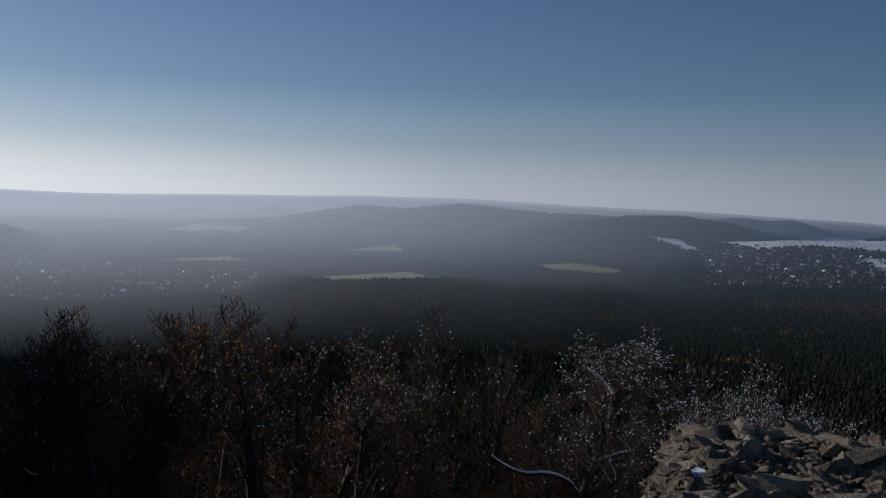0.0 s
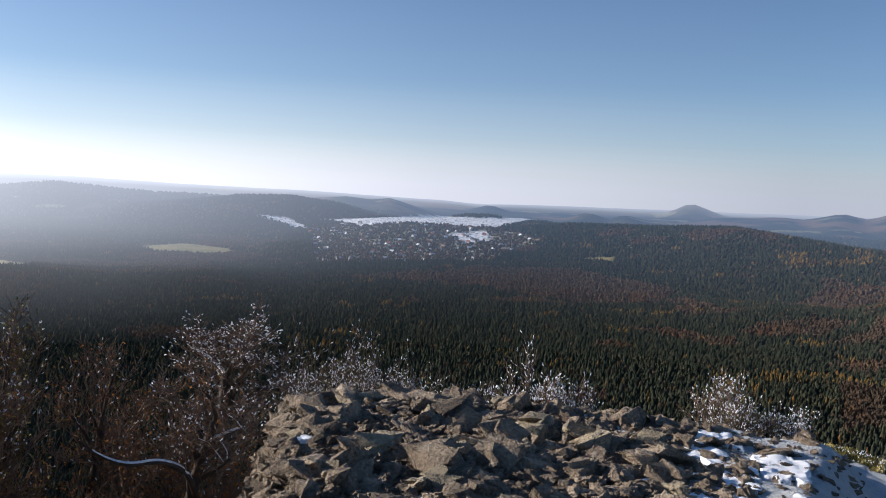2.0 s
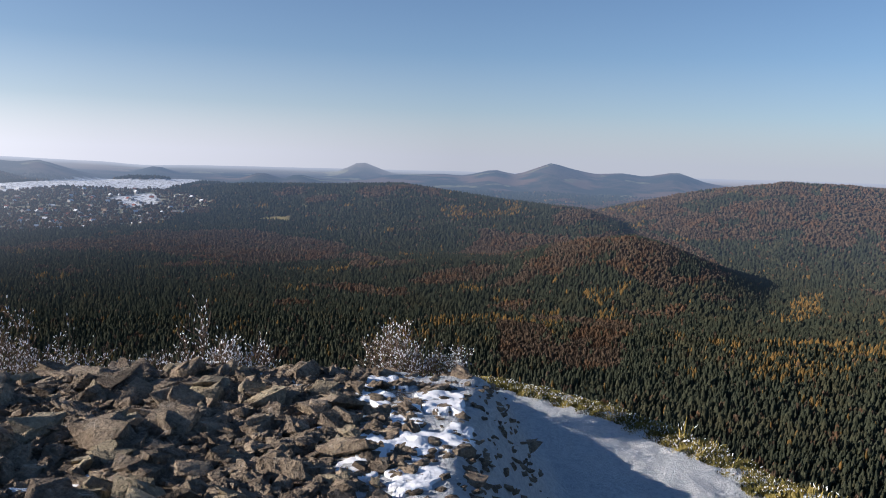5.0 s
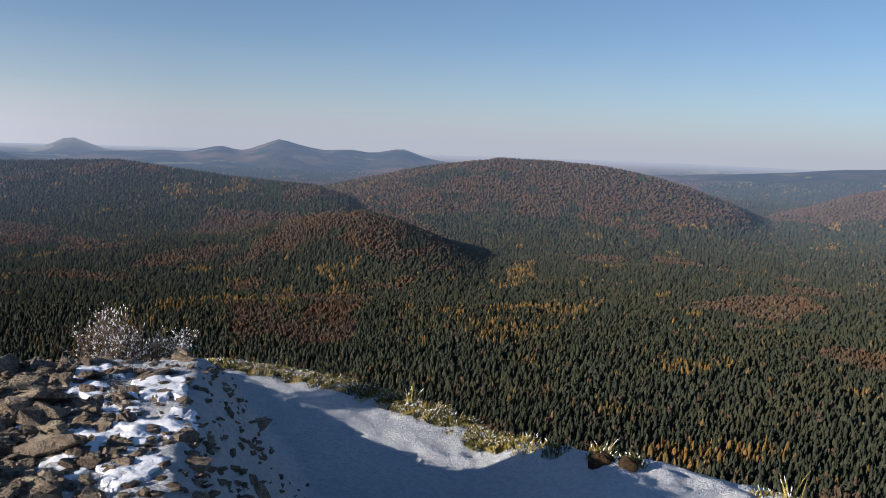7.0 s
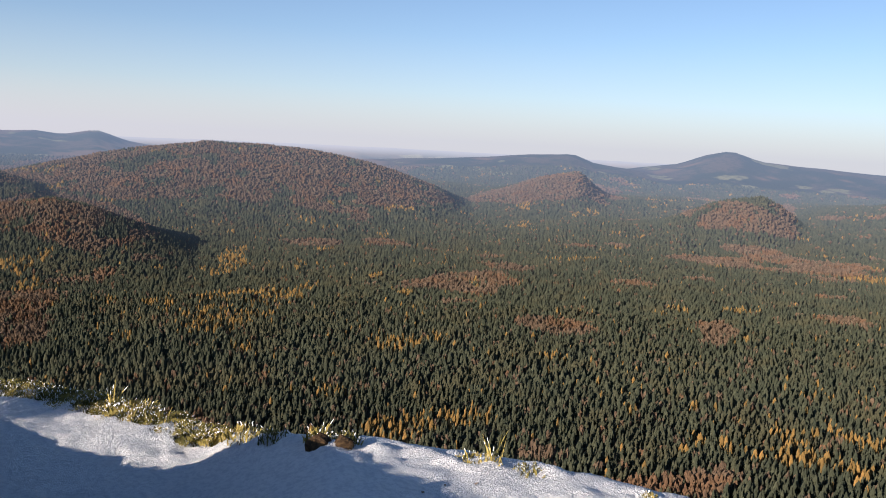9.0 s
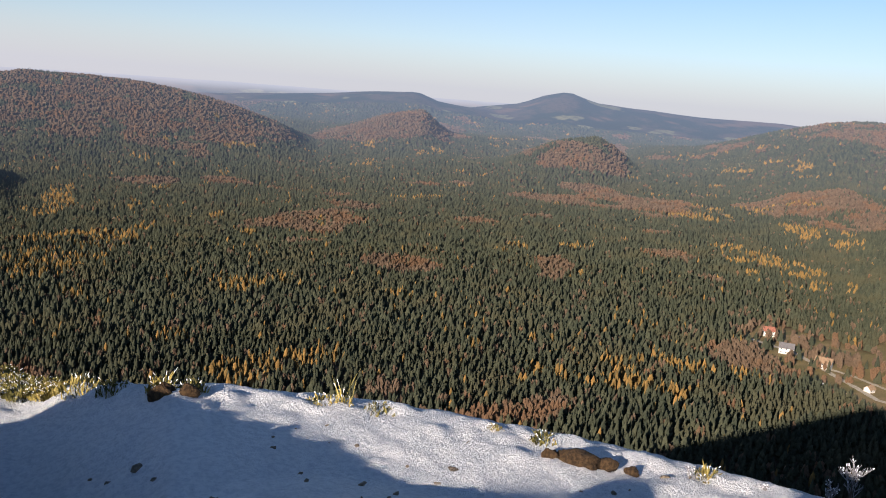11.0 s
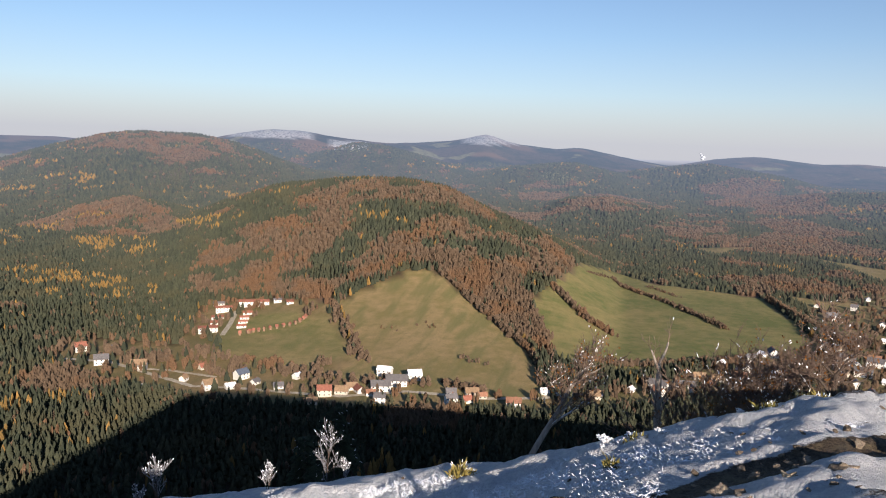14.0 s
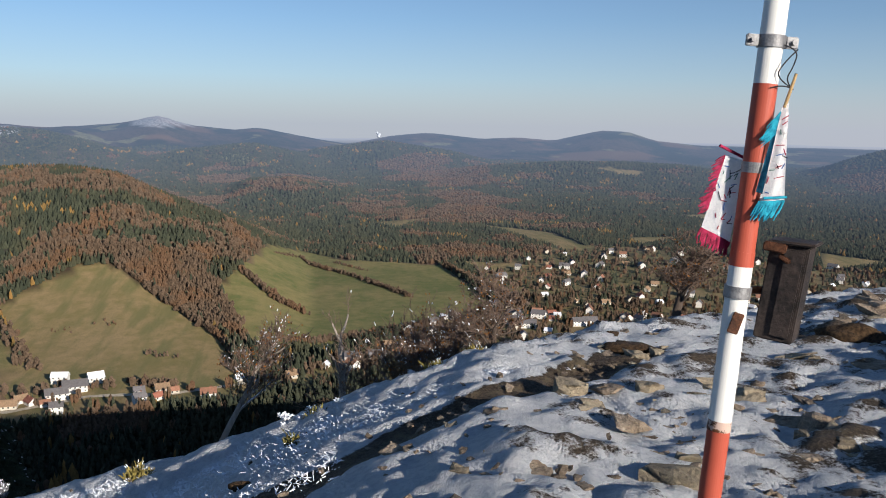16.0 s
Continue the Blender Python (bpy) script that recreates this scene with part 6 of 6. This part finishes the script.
# the town in the valley, repeated house shapes
rows = random.Random(33)
MODELS = [house(*a) for a in ((11, 8, "r", 0, 1), (10, 8, "g", 0, 2), (12, 9, "t", 1, 1), (9, 7, "w", 0, 1), (13, 9, "o", 0, 2), (18, 10, "g", 0, 2))]
def village(count, zone, models, used, spread=1.0):
    az0, az1 = min(p[0] for p in zone), max(p[0] for p in zone)
    el0, el1 = min(p[1] for p in zone), max(p[1] for p in zone)
    made = 0
    while made < count:
        az, el = rows.uniform(az0, az1), rows.uniform(el0, el1)
        if not inside(np.array([az]), np.array([el]), zone)[0]:
            continue
        d = sight_distance(az, el)
        m = rows.choice(models)
        x, y = bearing(az, d)
        at = pose(x, y, ground_z(az, d) + 0.2, 0, 0, rows.choice((0, 90)) + rows.gauss(0, 15) - az)
        if m not in used:
            used.add(m)
            m.matrix_basis = at
        else:
            copy_thing(m, at)
        made += 1


used = set()
village(150, TOWN, MODELS, used)
village(14, [(68.5, -18.00), (68.5, -16.95), (84.2, -17.40), (95.7, -14.66), (95.7, -15.91), (83.2, -18.35)], MODELS, used)


# far house colours with the painted haze emission mixed in
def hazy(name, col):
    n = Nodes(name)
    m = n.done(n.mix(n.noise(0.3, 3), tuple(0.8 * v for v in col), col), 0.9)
    painted_haze(n, n.b.outputs[0])
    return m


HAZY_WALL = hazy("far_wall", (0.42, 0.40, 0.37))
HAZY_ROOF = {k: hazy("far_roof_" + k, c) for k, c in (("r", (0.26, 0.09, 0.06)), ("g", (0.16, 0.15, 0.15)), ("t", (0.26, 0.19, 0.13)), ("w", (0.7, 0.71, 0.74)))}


def far_town(count, zone, name, label):
    """Distant houses too small to tell apart, walls and roofs joined."""
    root = tagged(new(name), label, "town", kind="stuff")
    made = 0
    bags = {}
    while made < count:
        az, el = rows.uniform(min(p[0] for p in zone), max(p[0] for p in zone)), rows.uniform(min(p[1] for p in zone), max(p[1] for p in zone))
        if not inside(np.array([az]), np.array([el]), zone)[0]:
            continue
        d = sight_distance(az, el)
        x, y = bearing(az, d)
        ln, wd, ev = rows.uniform(8, 13), rows.uniform(6, 9), rows.choice((2.5, 3, 5))
        at = pose(x, y, ground_z(az, d), 0, 0, rows.uniform(0, 180))
        roof = rows.choice("wwrgtg")
        for key, bm in (("wall", gable(ln, wd, ev, wd * 0.42)), (roof, roof_mesh(ln, wd, ev, wd * 0.42))):
            bmesh.ops.triangulate(bm, faces=bm.faces)
            vs, fs = bags.setdefault(key, ([], []))
            b = len(vs)
            bm.verts.index_update()
            vs.extend(tuple(at @ v.co) for v in bm.verts)
            fs.extend(tuple(b + v.index for v in f.verts) for f in bm.faces)
            bm.free()
        made += 1
    for key, (vs, fs) in bags.items():
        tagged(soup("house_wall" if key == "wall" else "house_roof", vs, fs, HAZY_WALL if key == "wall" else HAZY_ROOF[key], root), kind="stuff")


far_town(170, SLOPE_TOWN, "hillside_village", "village with painted-in haze scattered over a snowy slope")
far_town(170, PLAIN_TOWN, "distant_town", "town with painted-in haze spread over the plain")


# long bough of the crooked oak, with snow along its back
bough_path = [Vector((*bearing(a, d), z)) for a, d, z in ((-56.6, 10.4, -2.23), (-57.2, 10.0, -1.75), (-58.9, 9.7, -1.51), (-60.8, 9.5, -1.49), (-62.5, 9.4, -1.33), (-63.7, 9.3, -1.12))]
for _ in range(2):
    bough_path = [bough_path[0]] + [q for a, b in zip(bough_path, bough_path[1:]) for q in (a.lerp(b, 0.25), a.lerp(b, 0.75))] + [bough_path[-1]]
bough_radii = [0.042 - 0.034 * k / (len(bough_path) - 1) for k in range(len(bough_path))]
bough = tagged(new("bough"), "long bent oak bough laden with snow", "branch")
vs, fs = [], []
tube(bough_path, bough_radii, 8, vs, fs, 0)
soup("wood", np.array([tuple(v) for v in vs]), fs, M_BARK, bough, smooth=True)
vs, fs = [], []
tube([p + Vector((0, 0, r * 0.75)) for p, r in zip(bough_path, bough_radii)][4:-4], [0.6 * r + 0.004 for r in bough_radii[4:-4]], 8, vs, fs, 0)
soup("snow_cap", np.array([tuple(v) for v in vs]), fs, M_SNOW, bough, smooth=True)


def lane(points, width, label):
    """A pale track laid over the land along bearings and angles of sight."""
    line = []
    points = [(a, sight_distance(a, e)) for a, e in points]
    for (a0, d0), (a1, d1) in zip(points, points[1:]):
        for k in range(12):
            t = k / 12
            line.append(bearing(a0 + (a1 - a0) * t, d0 + (d1 - d0) * t))
    line.append(bearing(*points[-1]))
    p = np.array(line)
    way = np.gradient(p, axis=0)
    side = np.stack([-way[:, 1], way[:, 0]], -1) / np.hypot(way[:, 0], way[:, 1])[:, None] * width / 2
    v = np.concatenate([p - side, p + side])
    v = np.column_stack([v, height(v[:, 0], v[:, 1]) + 0.45])
    n = len(p)
    return tagged(soup("road", v, [(k + 1, k, n + k, n + k + 1) for k in range(n - 1)], M_LANE), label, "road", kind="structure")


M_LANE = speckled("pale_gravel", (0.34, 0.29, 0.21), (0.50, 0.44, 0.34), 0.4, 0.95, 0.2, 0.05, "world")
lane([(51.18, -14.50), (53.79, -14.88), (56.51, -15.89), (59.02, -16.76), (62.16, -17.03), (65.31, -17.40), (68.99, -17.68), (73.71, -17.34), (78.44, -17.68), (83.16, -17.38), (87.35, -16.67)], 5.0, "pale village road between the houses")
lane([(61.01, -13.54), (61.54, -12.79), (61.96, -11.96)], 5.0, "pale track up to the holiday camp")
lane([(54.83, -15.38), (57.45, -15.65), (60.59, -16.24)], 4.0, "pale lane past the gardens")


# frosted tussocks on the slope between the trodden line and the rim
tus = random.Random(71)
vs, fs, base = [], [], 0
for _ in range(3600):
    az = tus.uniform(60, 105)
    de = float(np.interp(az, RIM[:, 0], RIM[:, 1]))
    d = de - abs(tus.gauss(0, 0.9))
    if d < 5.4 or (az > 89.4 and d < 6.1 + (az - 89.4) * 0.09):
        continue
    x, y = bearing(az, d)
    z = ground_z(az, d) + 0.01
    for _ in range(4):
        p = Vector((x + tus.gauss(0, 0.03), y + tus.gauss(0, 0.03), z - 0.02))
        q = p + Vector((tus.gauss(0, 0.025), tus.gauss(0, 0.025), tus.uniform(0.008, 0.022)))
        base = tube([p, p.lerp(q, 0.6), q], [0.003, 0.004, 0.002], 3, vs, fs, base)
tagged(soup("frosted_grass", np.array([tuple(v) for v in vs]), fs, M_RIME), "short grass blades white with frost on the slope", "grass", kind="stuff")


def puff(name, label, blobs, material):
    """A soft white mass of vapour, built of rounded lobes."""
    bm = bmesh.new()
    for az, d, el, w, h in blobs:
        lobe = bmesh.ops.create_icosphere(bm, subdivisions=2, radius=1)["verts"]
        x, y = bearing(az, d)
        z = EYE + d * math.tan(radians(el))
        for v in lobe:
            k = 1 + 0.3 * noise.noise(v.co * 2 + Vector((az, el, 0)))
            v.co = Vector((x + v.co.x * w * k, y + v.co.y * w * k, z + v.co.z * h * k))
    return tagged(part(name, bm, material, smooth=True), label, "cloud", kind="stuff")


M_VAPOUR = plain("vapour", (0.42, 0.46, 0.52), 1.0, scale=0.02, dark=0.95, bump=0)
puff("steam_plume", "white steam rising from a far valley", [(92.90, 4700, -0.78, 9.9, 8.1), (92.95, 4700, -0.67, 10.4, 8.0), (92.82, 4700, -0.55, 7.2, 5.4), (92.74, 4700, -0.42, 3.2, 2.8)], M_VAPOUR)
